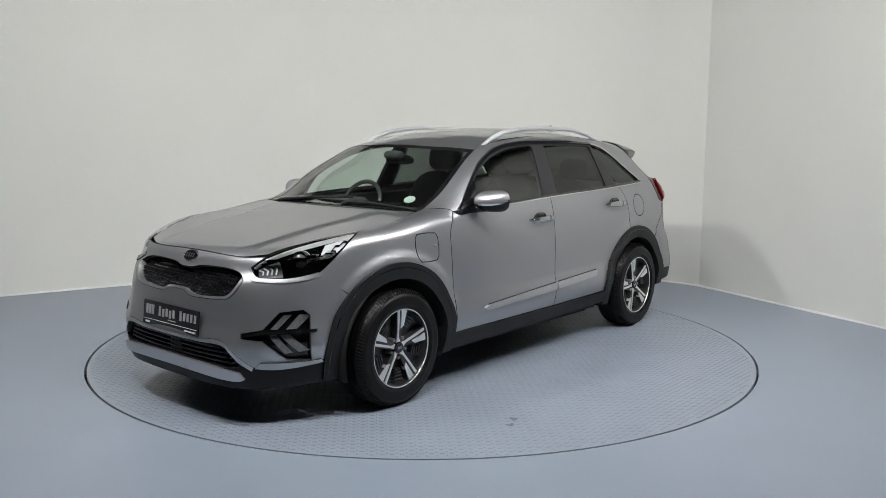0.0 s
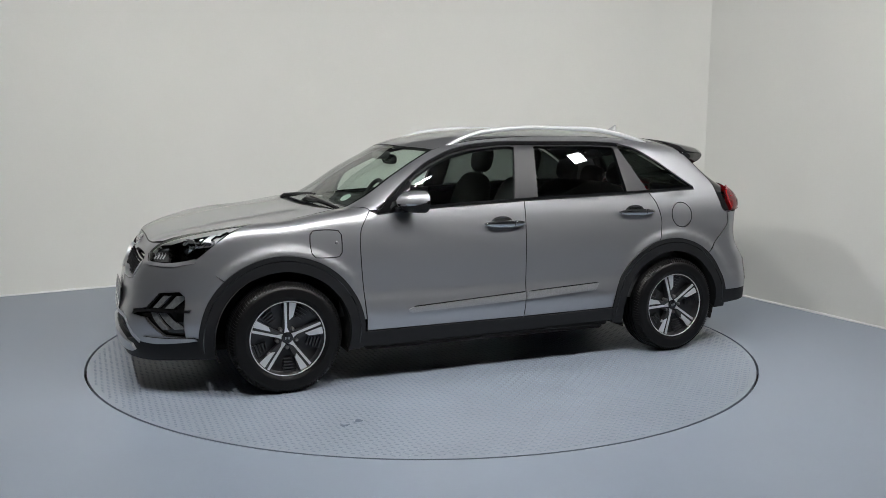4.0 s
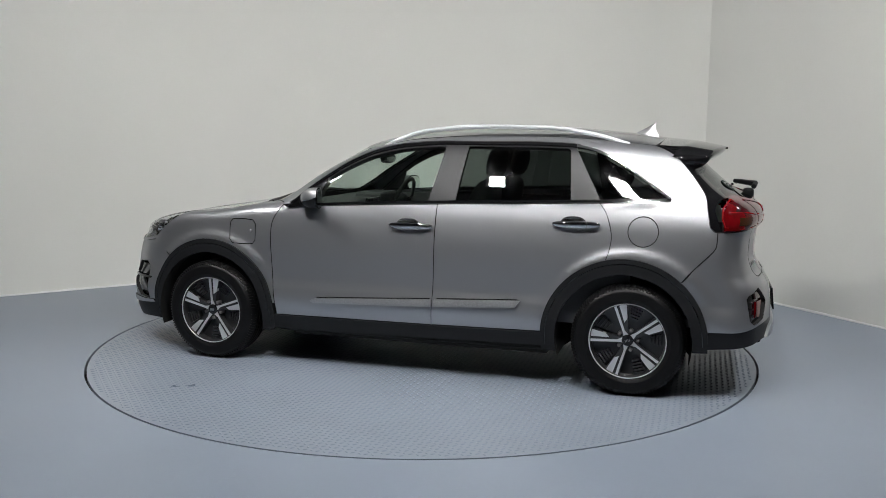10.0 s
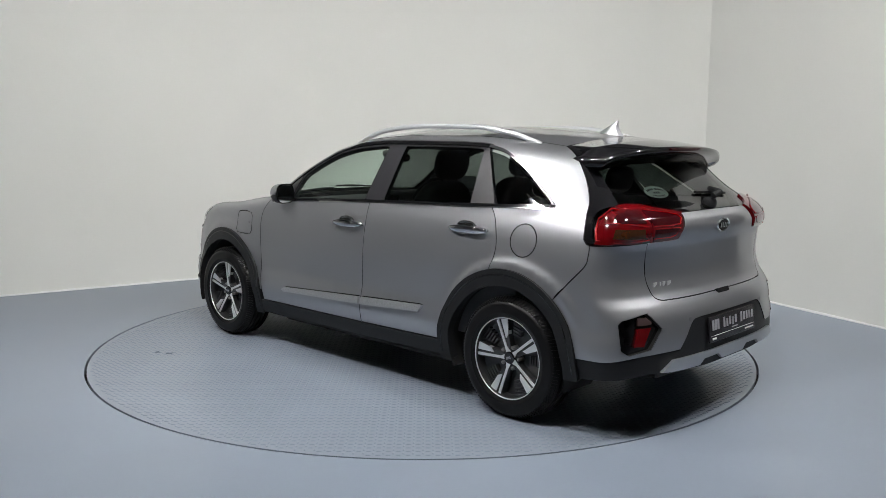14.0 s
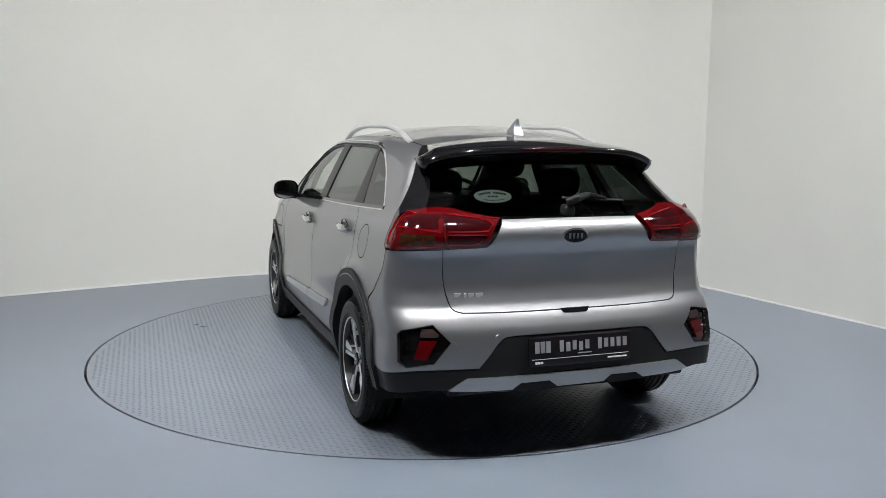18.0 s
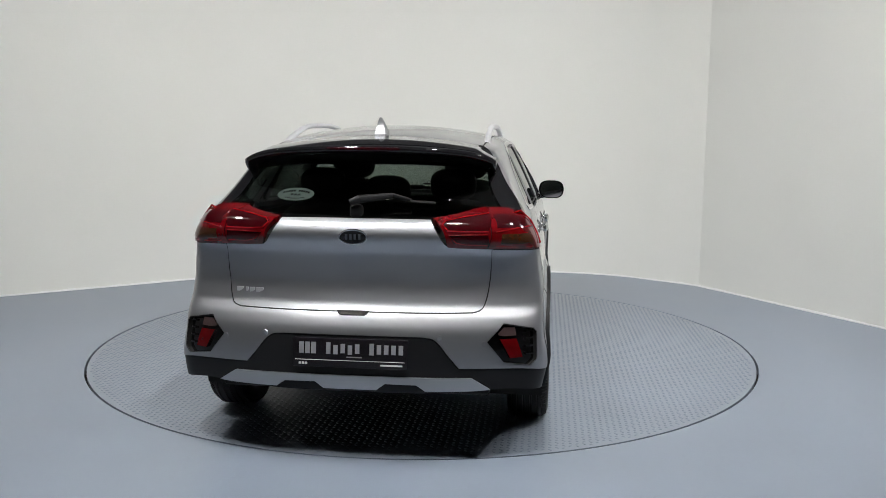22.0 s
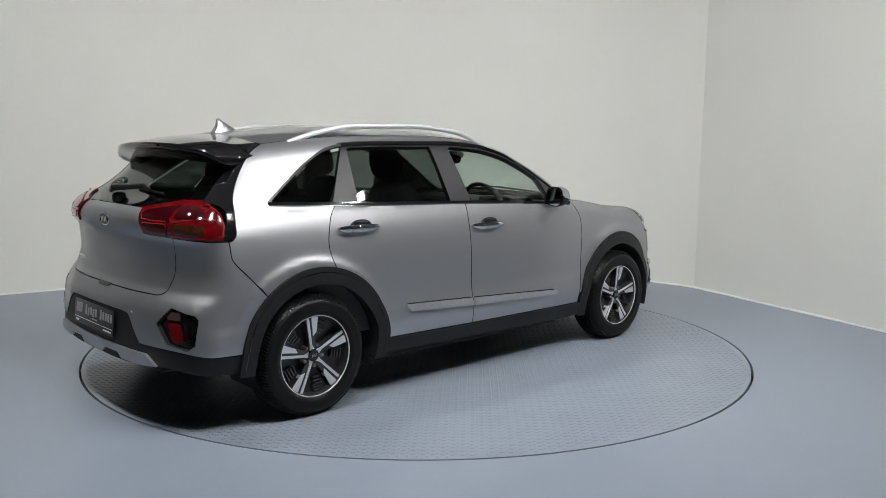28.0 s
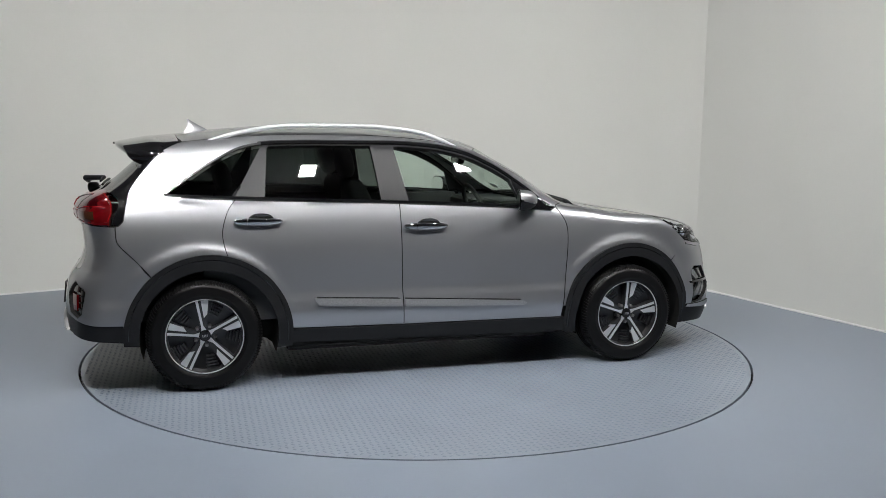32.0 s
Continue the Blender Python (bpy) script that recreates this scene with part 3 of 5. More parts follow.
def car_body(car):
    paint = tagged(new("body"), "grey metallic painted body panels")
    paint.parent = car
    # headlight outline, shared with wing, hood and bumper
    hl_top = [V(2.060, 0.497, 0.808), V(1.978, 0.535, 0.863), V(1.830, 0.602, 0.919), V(1.684, 0.656, 0.952), V(1.505, 0.722, 0.981)]
    hl_back = [V(1.505, 0.722, 0.981), V(1.736, 0.797, 0.875), V(1.850, 0.778, 0.792)]
    hl_low = [V(1.850, 0.778, 0.792), V(1.959, 0.707, 0.768), V(2.039, 0.609, 0.765), V(2.066, 0.545, 0.772), V(2.060, 0.497, 0.808)]
    hood_front = [V(2.062, 0, 0.859), V(2.056, 0.14, 0.858), V(2.048, 0.29, 0.855), V(2.022, 0.434, 0.855), V(1.978, 0.535, 0.863)]
    hood_side = [V(1.978, 0.535, 0.863), V(1.830, 0.602, 0.919), V(1.684, 0.656, 0.952), V(1.505, 0.722, 0.981), T(1.215, 0.712), T(1.02, 0.680)]
    hood_rear = [T(1.02, 0.680), T(1.085, 0.50), T(1.13, 0.25), T(1.14, 0)]
    panel("hood", whole([hood_front, hood_side, hood_rear]), TOP, PAINT, paint, step=0.03)
    # dark strip laid on the skin stands in for the shaded gap before the hood
    ahead = [p + V(0.0075, 0, -0.004) for p in hood_front[:-1]] + [hood_front[-1] + V(0.004, 0, -0.002)]
    panel("hood_shut_line", whole([hood_front, [hood_front[-1], ahead[-1]], ahead[::-1]]), NOSE, DARK, paint, off=0.0012, deep=0.006, step=0.012, gap=0.0)
    # wings
    door_front = [L(0.838, 1.036), L(0.872, 0.985), L(0.902, 0.925), L(0.910, 0.834), L(0.899, 0.627), L(0.878, 0.40), L(0.873, 0.328)]
    seam = [L(1.690, 0.664), V(1.850, 0.778, 0.792)]
    wing = [[T(1.505, 0.722), T(1.215, 0.712), T(1.02, 0.680)], [T(1.02, 0.680), T(0.95, 0.672)], [T(0.95, 0.672), L(0.845, 1.048)], door_front[:-1],
            arch(*FC, AR, 171, 46.5), seam, hl_back[::-1]]
    lid = [[L(1.190, 0.932), L(1.115, 0.936), L(1.040, 0.930)], [L(1.040, 0.930), L(1.022, 0.905)], [L(1.022, 0.905), L(1.020, 0.85), L(1.022, 0.800)], [L(1.022, 0.800), L(1.040, 0.778)],
           [L(1.040, 0.778), L(1.11, 0.776), L(1.180, 0.780)], [L(1.180, 0.780), L(1.202, 0.806)], [L(1.202, 0.806), L(1.208, 0.86), L(1.206, 0.910)], [L(1.206, 0.910), L(1.190, 0.932)]]
    aim = Aim((-0.22, -0.78, -0.55))
    panel("wing", wing, aim, PAINT, paint, holes=[lid])
    panel("wing", wing, aim, PAINT, paint, right=True)
    panel("charging_lid", lid, SIDE, PAINT, paint, gap=0.003, label="grey charging port lid with a small lock")
    bm = bmesh.new()
    lathe(bm, [(0.0001, 0.004), (0.008, 0.003), (0.010, 0.0)], 16)
    ob = part("lock_button", bm, PRINT, paint)
    ob.matrix_basis = Matrix.Translation(L(1.052, 0.860))
    # doors
    mid = [(-0.193, 1.075), (-0.188, 0.862), (-0.185, 0.581), (-0.175, 0.328)]
    mid_line = [L(*p) for p in mid]
    front = [door_front, [L(0.873, 0.328), L(-0.175, 0.334)], mid_line[::-1], belt(-0.193, 0.805)]
    both("front_door", front, SIDE, PAINT, paint)
    rear_edge = [L(-1.155, 1.108), L(-1.205, 1.04), L(-1.238, 0.925), L(-1.230, 0.84), L(-1.212, 0.780)]
    rear = [mid_line, [L(-0.175, 0.334), L(-0.832, 0.344)], arch(*RC, AR, 3, 77), rear_edge[::-1], belt(-1.155, -0.193)]
    both("rear_door", rear, SIDE, PAINT, paint)
    # side frame: pillars, roof side and rear quarter
    roof_edge = [T(0.345, 0.570), T(0.18, 0.562), T(-0.4, 0.556), T(-1.0, 0.550), T(-1.45, 0.535)]
    a_inner = [T(0.95, 0.672), T(0.80, 0.662), T(0.641, 0.642), T(0.48, 0.600), T(0.345, 0.570)]
    d_rear = [T(-1.45, 0.535), L(-1.56, 1.375), L(-1.66, 1.27), L(-1.735, 1.165), L(-1.750, 1.10), L(-1.765, 1.02), L(-1.772, 0.985), L(-1.795, 0.962)]
    r_seam = [L(-1.812, 0.958), L(-1.810, 0.90), L(-1.795, 0.855), L(-1.70, 0.755), L(-1.630, 0.673)]
    side = [[L(0.838, 1.036), L(0.845, 1.048)], [L(0.845, 1.048), T(0.95, 0.672)], a_inner, roof_edge, d_rear, [L(-1.795, 0.962), L(-1.812, 0.958)], r_seam,
            arch(*RC, AR, 131.5, 77), rear_edge[::-1], belt(-1.155, -1.557), dlo(-1.555, 0.79, n=40)]
    cap = disc_of(-1.413, 0.948, 0.084)
    aim = Aim((0.10, -0.78, -0.50))
    panel("body_side", side, aim, PAINT, paint, holes=[cap])
    panel("body_side", side, aim, PAINT, paint, right=True)
    panel("fuel_flap", cap, SIDE, PAINT, paint, gap=0.003, label="round grey fuel flap")
    # roof
    roof_front = [T(0.47, 0), T(0.455, 0.25), T(0.41, 0.42), T(0.345, 0.570)]
    roof_rear = [T(-1.45, 0.535), T(-1.49, 0.3), T(-1.50, 0)]
    panel("roof", whole([roof_front, roof_edge, roof_rear]), TOP, PAINT, paint, step=0.04)
    # bumper at the front
    low = [L(1.826, 0.345), V(1.925, 0.786, 0.335), V(2.05, 0.69, 0.322), V(2.131, 0.599, 0.323)]
    mouth = [V(2.131, 0.599, 0.323), V(2.170, 0.525, 0.375), V(2.198, 0.445, 0.440), V(2.215, 0.36, 0.446), V(2.234, 0.249, 0.438), V(2.242, 0, 0.436)]
    grille_top = [F(0, 0.772), F(0.06, 0.774), F(0.115, 0.786), F(0.24, 0.792), F(0.36, 0.790), F(0.44, 0.776), F(0.485, 0.745)]
    grille_low = [F(0.485, 0.745), F(0.470, 0.705), F(0.435, 0.664), F(0.385, 0.648), F(0.20, 0.638), F(0.12, 0.642), F(0.07, 0.660), F(0, 0.664)]
    fog = [[V(2.160, 0.540, 0.490), V(2.106, 0.640, 0.512)], [V(2.106, 0.640, 0.512), V(2.039, 0.691, 0.596)], [V(2.039, 0.691, 0.596), V(1.945, 0.762, 0.605)],
           [V(1.945, 0.762, 0.605), V(1.920, 0.780, 0.580)], [V(1.920, 0.780, 0.580), V(1.921, 0.790, 0.352)], [V(1.921, 0.790, 0.352), V(2.022, 0.728, 0.362)],
           [V(2.022, 0.728, 0.362), V(2.108, 0.641, 0.462)], [V(2.108, 0.641, 0.462), V(2.160, 0.544, 0.470)]]
    edge = [hood_front, [V(1.978, 0.535, 0.863), V(2.060, 0.497, 0.808)], hl_low[::-1], seam[::-1], arch(*FC, AR, 46.5, 3), low, mouth]
    right_fog = [flip(c) for c in reversed(fog)]
    panel("front_bumper", whole(edge), NOSE, PAINT, paint, step=0.025, holes=[whole([grille_top, grille_low]), fog, right_fog])
    # tail: gate and bumper
    gate_low = [B(0, 0.684), B(0.30, 0.684), B(0.540, 0.686)]
    gate_side = [B(0.540, 0.686), B(0.583, 0.702), B(0.604, 0.76), B(0.616, 0.85), B(0.622, 0.972)]
    gate_lamp = [[B(0.622, 0.972), B(0.440, 0.980)], [B(0.440, 0.980), B(0.412, 0.995), B(0.346, 1.104)]]
    gate_top = [B(0.346, 1.104), B(0.17, 1.106), B(0, 1.106)]
    panel("tailgate", whole([gate_low, gate_side, *gate_lamp, gate_top]), BEHIND, PAINT, paint, step=0.025)
    b_low = [L(-1.787, 0.405), V(-1.92, 0.86, 0.412), V(-2.061, 0.819, 0.432), V(-2.13, 0.70, 0.440), B(0.488, 0.444)]
    b_mouth = [B(0.488, 0.444), B(0.44, 0.50), B(0.385, 0.565), B(0.33, 0.582), B(0.16, 0.584), B(0, 0.584)]
    rfog = [[V(-2.000, 0.818, 0.612), V(-2.085, 0.712, 0.638)], [V(-2.085, 0.712, 0.638), V(-2.13, 0.640, 0.562)], [V(-2.13, 0.640, 0.562), V(-2.12, 0.720, 0.470)],
            [V(-2.12, 0.720, 0.470), V(-2.050, 0.822, 0.452)], [V(-2.050, 0.822, 0.452), V(-2.012, 0.835, 0.475)], [V(-2.012, 0.835, 0.475), V(-1.985, 0.828, 0.595)]]
    lamp_low = [V(-1.812, 0.827, 0.958), V(-1.93, 0.80, 0.963), V(-2.00, 0.715, 0.968), B(0.630, 0.970)]
    edge = [gate_low, gate_side, lamp_low[::-1], r_seam, arch(*RC, AR, 131.5, 170), b_low, b_mouth]
    panel("rear_bumper", whole(edge), TAIL, PAINT, paint, step=0.025, holes=[rfog, [flip(c) for c in reversed(rfog)]])
    return dict(hl=[hl_top, hl_back, hl_low], grille=(grille_top, grille_low), fog=fog, rfog=rfog, low=low, mouth=mouth, b_low=b_low, b_mouth=b_mouth,
                a_inner=a_inner, roof_front=roof_front, hood_rear=hood_rear, d_rear=d_rear, gate_top=gate_top, lamp_low=lamp_low, gate_lamp=gate_lamp)


def car_glass(car, k):
    """Panes, their dark surrounds and the bright strips."""
    base = [T(1.01, 0.672), T(1.045, 0.50), T(1.075, 0.25), T(1.085, 0)]
    rim = whole([k["roof_front"], k["a_inner"][::-1], [T(0.95, 0.672), T(1.01, 0.672)], base])
    screen = panel("windscreen", rim, TOP, GLASS, car, off=-0.002, deep=0.004, label="clear green-tinted windscreen")
    inner = whole([[T(0.43, 0), T(0.415, 0.25), T(0.37, 0.42), T(0.325, 0.535)], [T(0.325, 0.535), T(0.48, 0.570), T(0.641, 0.610), T(0.80, 0.628), T(0.93, 0.635)], [T(0.93, 0.635), T(0.985, 0.50), T(1.01, 0.25), T(1.02, 0)]])
    panel("black_border", rim, TOP, GLOSS, screen, off=-0.008, deep=0.003, holes=[inner])
    # scuttle between hood and windscreen
    cowl = whole([[T(1.15, 0), T(1.14, 0.25), T(1.095, 0.50), T(1.03, 0.68)], [T(1.03, 0.68), T(0.95, 0.67)], [T(0.95, 0.67), T(1.03, 0.50), T(1.06, 0.25), T(1.07, 0)]])
    panel("scuttle", cowl, TOP, PLASTIC, car, off=-0.022, deep=0.03, label="black plastic scuttle panel")
    aim = Aim((0, -0.93, -0.36))
    both("pillar_frame", [dlo(0.79, -1.00, n=36), [L(-1.00, 1.42), L(-1.172, 1.112)], belt(-1.172, 0.80, n=14)], aim, PILLAR, car, off=-0.010, deep=0.03, gap=0.004,
         holes=[[dlo(0.545, -0.165, 0.022, 20), [L(-0.195, 1.41), L(-0.128, 1.094)], belt(-0.128, 0.60, 0.012), [L(0.60, 1.055), L(0.545, 1.195)]],
                [dlo(-0.345, -0.955, 0.020, 12), [L(-0.965, 1.40), L(-0.990, 1.112)], belt(-0.990, -0.305, 0.014), [L(-0.305, 1.10), L(-0.345, 1.41)]]],
         label="dark window frames and pillar covers")
    for right in (False, True):
        f = panel("front_window", [dlo(0.57, -0.17, 0.014, 20), [L(-0.20, 1.42), L(-0.12, 1.085)], belt(-0.12, 0.62, 0.004), [L(0.62, 1.045), L(0.57, 1.185)]],
                  aim, GLASS, car, off=-0.016, deep=0.004, right=right, label="clear green-tinted front side window")
        g = panel("rear_window", [dlo(-0.335, -0.965, 0.012, 12), [L(-0.975, 1.41), L(-1.00, 1.105)], belt(-1.00, -0.295, 0.006), [L(-0.295, 1.09), L(-0.335, 1.415)]],
                  aim, TINT, car, off=-0.016, deep=0.004, right=right, label="dark privacy glass rear side window")
        q = panel("quarter_window", [dlo(-0.985, -1.520, 0.022, 16), [L(-1.520, 1.15), L(-1.530, 1.136), L(-1.510, 1.126)], [L(-1.510, 1.126), L(-1.185, 1.118)], [L(-1.185, 1.118), L(-1.085, 1.25), L(-0.985, 1.402)]],
                  aim, TINT, car, off=-0.012, deep=0.004, right=right, label="dark privacy glass quarter window")
        for name, a, b, mat in (("belt_seal", -0.003, 0.012, GLOSS), ("belt_strip", -0.0085, -0.003, CHROME)):
            strip = [[L(x, float(belt_z(x)) + a) for x in np.linspace(0.80, -1.555, 20)], [L(x, float(belt_z(x)) + b) for x in np.linspace(-1.555, 0.79, 20)]]
            panel(name, strip, aim, mat, car, off=0.004, deep=0.012, step=0.02, gap=0.0, right=right, label="bright strip along the window sill" if mat is CHROME else "black seal along the window sill")
        loop = [dlo(-1.00, -1.556, -0.003, 18), [L(-1.556, 1.132), L(-1.53, 1.136)], dlo(-1.530, -1.00, 0.010, 18)]
        panel("quarter_strip", loop, aim, CHROME, q, off=0.003, deep=0.014, step=0.012, gap=0.0, right=right)
        sail = [dlo(0.780, 0.560, 0.012, 12), [L(0.560, 1.18), L(0.610, 1.055)], belt(0.610, 0.780, 0.010)]
        panel("mirror_sail", sail, aim, GLOSS, f, off=-0.004, deep=0.012, step=0.012, gap=0.0, right=right)
        loop = [dlo(0.80, -1.02, -0.008, 40), dlo(-1.02, 0.79, -0.0035, 40)]
        panel("window_strip", loop, aim, CHROME, f, off=0.003, deep=0.01, step=0.012, gap=0.0, right=right)
        loop = [dlo(0.785, -1.02, -0.003, 40), dlo(-1.02, 0.765, 0.009, 40)]
        panel("window_seal", loop, aim, GLOSS, f, off=0.002, deep=0.014, step=0.012, gap=0.0, right=right)
    # tailgate pane
    low = [*k["gate_top"][::-1][:2], k["gate_top"][0], V(-2.02, 0.46, 1.122), V(-1.965, 0.602, 1.145), V(-1.880, 0.662, 1.150)]
    aim = Aim((0.8, 0, -0.6))
    edge = [V(-1.880, 0.662, 1.150), V(-1.78, 0.630, 1.25), V(-1.66, 0.585, 1.345)]
    pane = panel("rear_screen", whole([low, edge, [V(-1.66, 0.585, 1.345), V(-1.71, 0.3, 1.39), V(-1.72, 0, 1.40)]]), aim, REARTINT, car, off=-0.001, deep=0.004, label="dark tinted rear screen with a pale oval sticker")
    # gloss black side pieces beside the pane
    aim = Aim((0.5, -0.75, -0.35))
    blk = [k["d_rear"][:-1], [L(-1.772, 0.985), L(-1.800, 0.962)], [L(-1.800, 0.962), L(-1.835, 0.965)], [L(-1.835, 0.965), L(-1.80, 1.062), L(-1.812, 1.120), V(-1.872, 0.670, 1.145)],
           [V(-1.872, 0.670, 1.145), V(-1.78, 0.638, 1.25), V(-1.66, 0.592, 1.345), V(-1.50, 0.53, 1.43)]]
    both("pillar_cover", blk, aim, GLOSS, car, off=0.001, deep=0.02, step=0.02, label="gloss black rear pillar cover")
    # sticker on the pane
    bm = bmesh.new()
    n = 36
    lathe(bm, [(0.0001, 0.0015), (1.0, 0.0015), (1.0, 0.0)], n)
    for v in bm.verts:
        v.co = Vector((v.co.x * 0.092, v.co.z * 0.046, v.co.y))
    st = part("oval_sticker", bm, STICKER, pane, "pale translucent oval sticker with dark lettering bars")
    c = on((-2.8, 0.325, 1.193), (1, 0, 0))
    nrm = Vector(slope(np.array([c]))[0])
    turn = nrm.to_track_quat("Z", "Y").to_matrix().to_4x4()
    st.matrix_basis = Matrix.Translation(Vector(c) + nrm * 0.003) @ turn
    bm = bmesh.new()
    for x in np.linspace(-0.062, 0.062, 11):
        if abs(x) > 0.004:
            box(bm, (x, 0.024 - 3.0 * x * x, 0.0022), (0.008, 0.012, 0.001))
    for x in (-0.018, 0.0, 0.018):
        box(bm, (x, -0.002, 0.0022), (0.012, 0.009, 0.001))
    for x in np.linspace(-0.045, 0.045, 9):
        box(bm, (x, -0.030 + 2.4 * x * x, 0.0022), (0.007, 0.006, 0.001))
    part("lettering_bars", bm, GLOSS, st)


def car_cladding(car, k):
    """Black plastic round the wheels, along the sills and under the bumpers."""
    for right in (False, True):
        for (cx, cz), name in ((FC, "front"), (RC, "rear")):
            a0, a1 = (-12, 192) if name == "front" else (-10, 184)
            outer = arch(cx, cz, AR + 0.001, a0, a1, 40)
            inner = arch(cx, cz - 0.004, 0.388, a1 + (2.5 if name == "front" else 1), a0 - 2.5, 40)
            panel("arch_trim", [outer, inner], SIDE, PLASTIC, car, off=0.014, deep=0.05, step=0.022, gap=0.0, right=right, label="black plastic wheel arch trim")
            groove = [arch(cx, cz, AR - 0.024, a0 + 4, a1 - 4, 40), arch(cx, cz, AR - 0.029, a1 - 4, a0 + 4, 40)]
            panel("trim_groove", groove, SIDE, GLOSS, car, off=0.0150, deep=0.004, step=0.02, gap=0.0, right=right)
        sill = [[L(0.905, 0.326), L(-0.175, 0.331), L(-0.85, 0.341)], [L(-0.85, 0.341), L(-0.86, 0.262)], [L(-0.86, 0.262), L(0.0, 0.248), L(0.905, 0.240)]]
        panel("sill_trim", sill, SIDE, PLASTIC, car, off=0.012, deep=0.06, gap=0.0, right=right, label="black plastic sill trim")
        # silver strip low on the doors
        for a, b in ((0.600, -0.172), (-0.188, -0.725)):
            up = smooth((0.60, 0.452), (-0.17, 0.492), (-0.735, 0.518))
            dn = smooth((0.60, 0.424), (-0.17, 0.448), (-0.735, 0.478))
            nose = [L(0.622, 0.438)] if a > 0 else []
            c = [[*nose, *[L(x, float(up(x))) for x in np.linspace(a - 0.012, b, 12)]],
                 [L(x, float(dn(x))) for x in np.linspace(b + (0.03 if b < -0.5 else 0), a, 12)] + nose]
            strip = panel("door_strip", c, SIDE, STRIP, car, off=0.016, deep=0.02, step=0.015, gap=0.0, right=right, label="ribbed satin silver strip low on the door")
            # dark upper edge puts the shadow line above the strip into the colour
            c = [[L(x, float(up(x)) + 0.008) for x in np.linspace(a - 0.03, b + (0.02 if b < -0.5 else 0), 12)], [L(x, float(up(x)) + 0.001) for x in np.linspace(b, a - 0.012, 12)]]
            panel("strip_shadow_edge", c, SIDE, CUP, strip, off=0.010, deep=0.02, step=0.015, gap=0.0, right=right)
    # front valance, mouth and skid strip
    low, mouth = k["low"], k["mouth"]
    bottom = [F(0, 0.205), F(0.3, 0.205), F(0.5, 0.205), V(2.08, 0.62, 0.205), L(1.90, 0.215), L(1.76, 0.215)]
    skid_top = [F(0, 0.322), F(0.25, 0.318), F(0.44, 0.306), F(0.535, 0.294)]
    skid_low = [F(0.555, 0.262), F(0.50, 0.250), F(0.25, 0.262), F(0, 0.266)]
    val = whole([[F(0, 0.322), F(0.25, 0.318), F(0.44, 0.306)], [F(0.44, 0.306), F(0.55, 0.33), V(2.150, 0.56, 0.352), V(2.131, 0.599, 0.323)], low[::-1], [L(1.826, 0.345), L(1.76, 0.215)], bottom[::-1]])
    panel("front_valance", val, NOSE, PLASTIC, car, off=-0.002, deep=0.04, gap=0.0, label="black plastic front valance, also the shaded lower half of the skid")
    for right in (False, True):
        lip = [[V(2.108, 0.628, 0.352), V(2.022, 0.728, 0.350), V(1.925, 0.786, 0.350), L(1.850, 0.352)], [L(1.850, 0.352), L(1.836, 0.336)], [L(1.836, 0.336), V(1.925, 0.786, 0.328), V(2.05, 0.69, 0.316), V(2.125, 0.606, 0.322)]]
        panel("bumper_lip", lip, NOSE, PAINT, car, off=0.012, deep=0.03, step=0.012, gap=0.0, right=right)
    # only the skid's bright upper half; its shaded lower half is valance black
    panel("front_skid", whole([skid_top, [F(0.535, 0.294), F(0.555, 0.262)], skid_low]), NOSE, SATIN, car, off=0.012, deep=0.02, step=0.02, gap=0.0, label="scuffed silver skid strip")
    hole = whole([mouth[::-1], [V(2.131, 0.599, 0.323), F(0.53, 0.315), F(0.44, 0.300), F(0.25, 0.312), F(0, 0.316)]])
    inlet = panel("lower_inlet", hole, NOSE, GLOSS, car, off=-0.045, deep=0.01, gap=-0.01, label="black lower air inlet with slats")
    for z in (0.335, 0.358, 0.381, 0.404, 0.425):
        w = 0.40 + (0.44 - z) * 0.7
        c = whole([[F(0, z + 0.004), F(w, z + 0.004)], [F(w, z + 0.004), F(w, z - 0.005)], [F(w, z - 0.005), F(0, z - 0.005)]])
        panel("slat", c, NOSE, PLASTIC, inlet, off=-0.022, deep=0.018, step=0.04, gap=0.0)
    lip = whole([mouth[::-1], [V(2.131, 0.599, 0.323), V(2.126, 0.585, 0.305)], [F(0.53, 0.345), F(0.49, 0.385), F(0.43, 0.424), F(0.25, 0.422), F(0, 0.420)]])
    panel("inlet_lip", lip, NOSE, SATIN, inlet, off=0.003, deep=0.03, step=0.015, gap=0.0)
    bm = bmesh.new()
    box(bm, (2.19, 0.02, 0.375), (0.02, 0.10, 0.085), 0.008)
    part("radar_cover", bm, PLASTIC, inlet)
    # rear valance and skid
    b_low, b_mouth = k["b_low"], k["b_mouth"]
    val = whole([b_mouth[::-1], b_low[::-1], [L(-1.787, 0.405), L(-1.765, 0.300)], [L(-1.765, 0.300), L(-1.90, 0.315), V(-2.09, 0.76, 0.345), B(0.62, 0.345), B(0.3, 0.33), B(0, 0.33)]])
    panel("rear_valance", val, TAIL, PLASTIC, car, off=-0.004, deep=0.05, gap=0.0, label="black plastic rear valance round the plate")
    skid = whole([[B(0, 0.404), B(0.30, 0.404), B(0.545, 0.402)], [B(0.545, 0.402), B(0.625, 0.350)], [B(0.625, 0.350), B(0.54, 0.346), B(0.34, 0.345)],
                  [B(0.34, 0.345), B(0.30, 0.372)], [B(0.30, 0.372), B(0.16, 0.374)], [B(0.16, 0.374), B(0.12, 0.345)], [B(0.12, 0.345), B(0, 0.345)]])
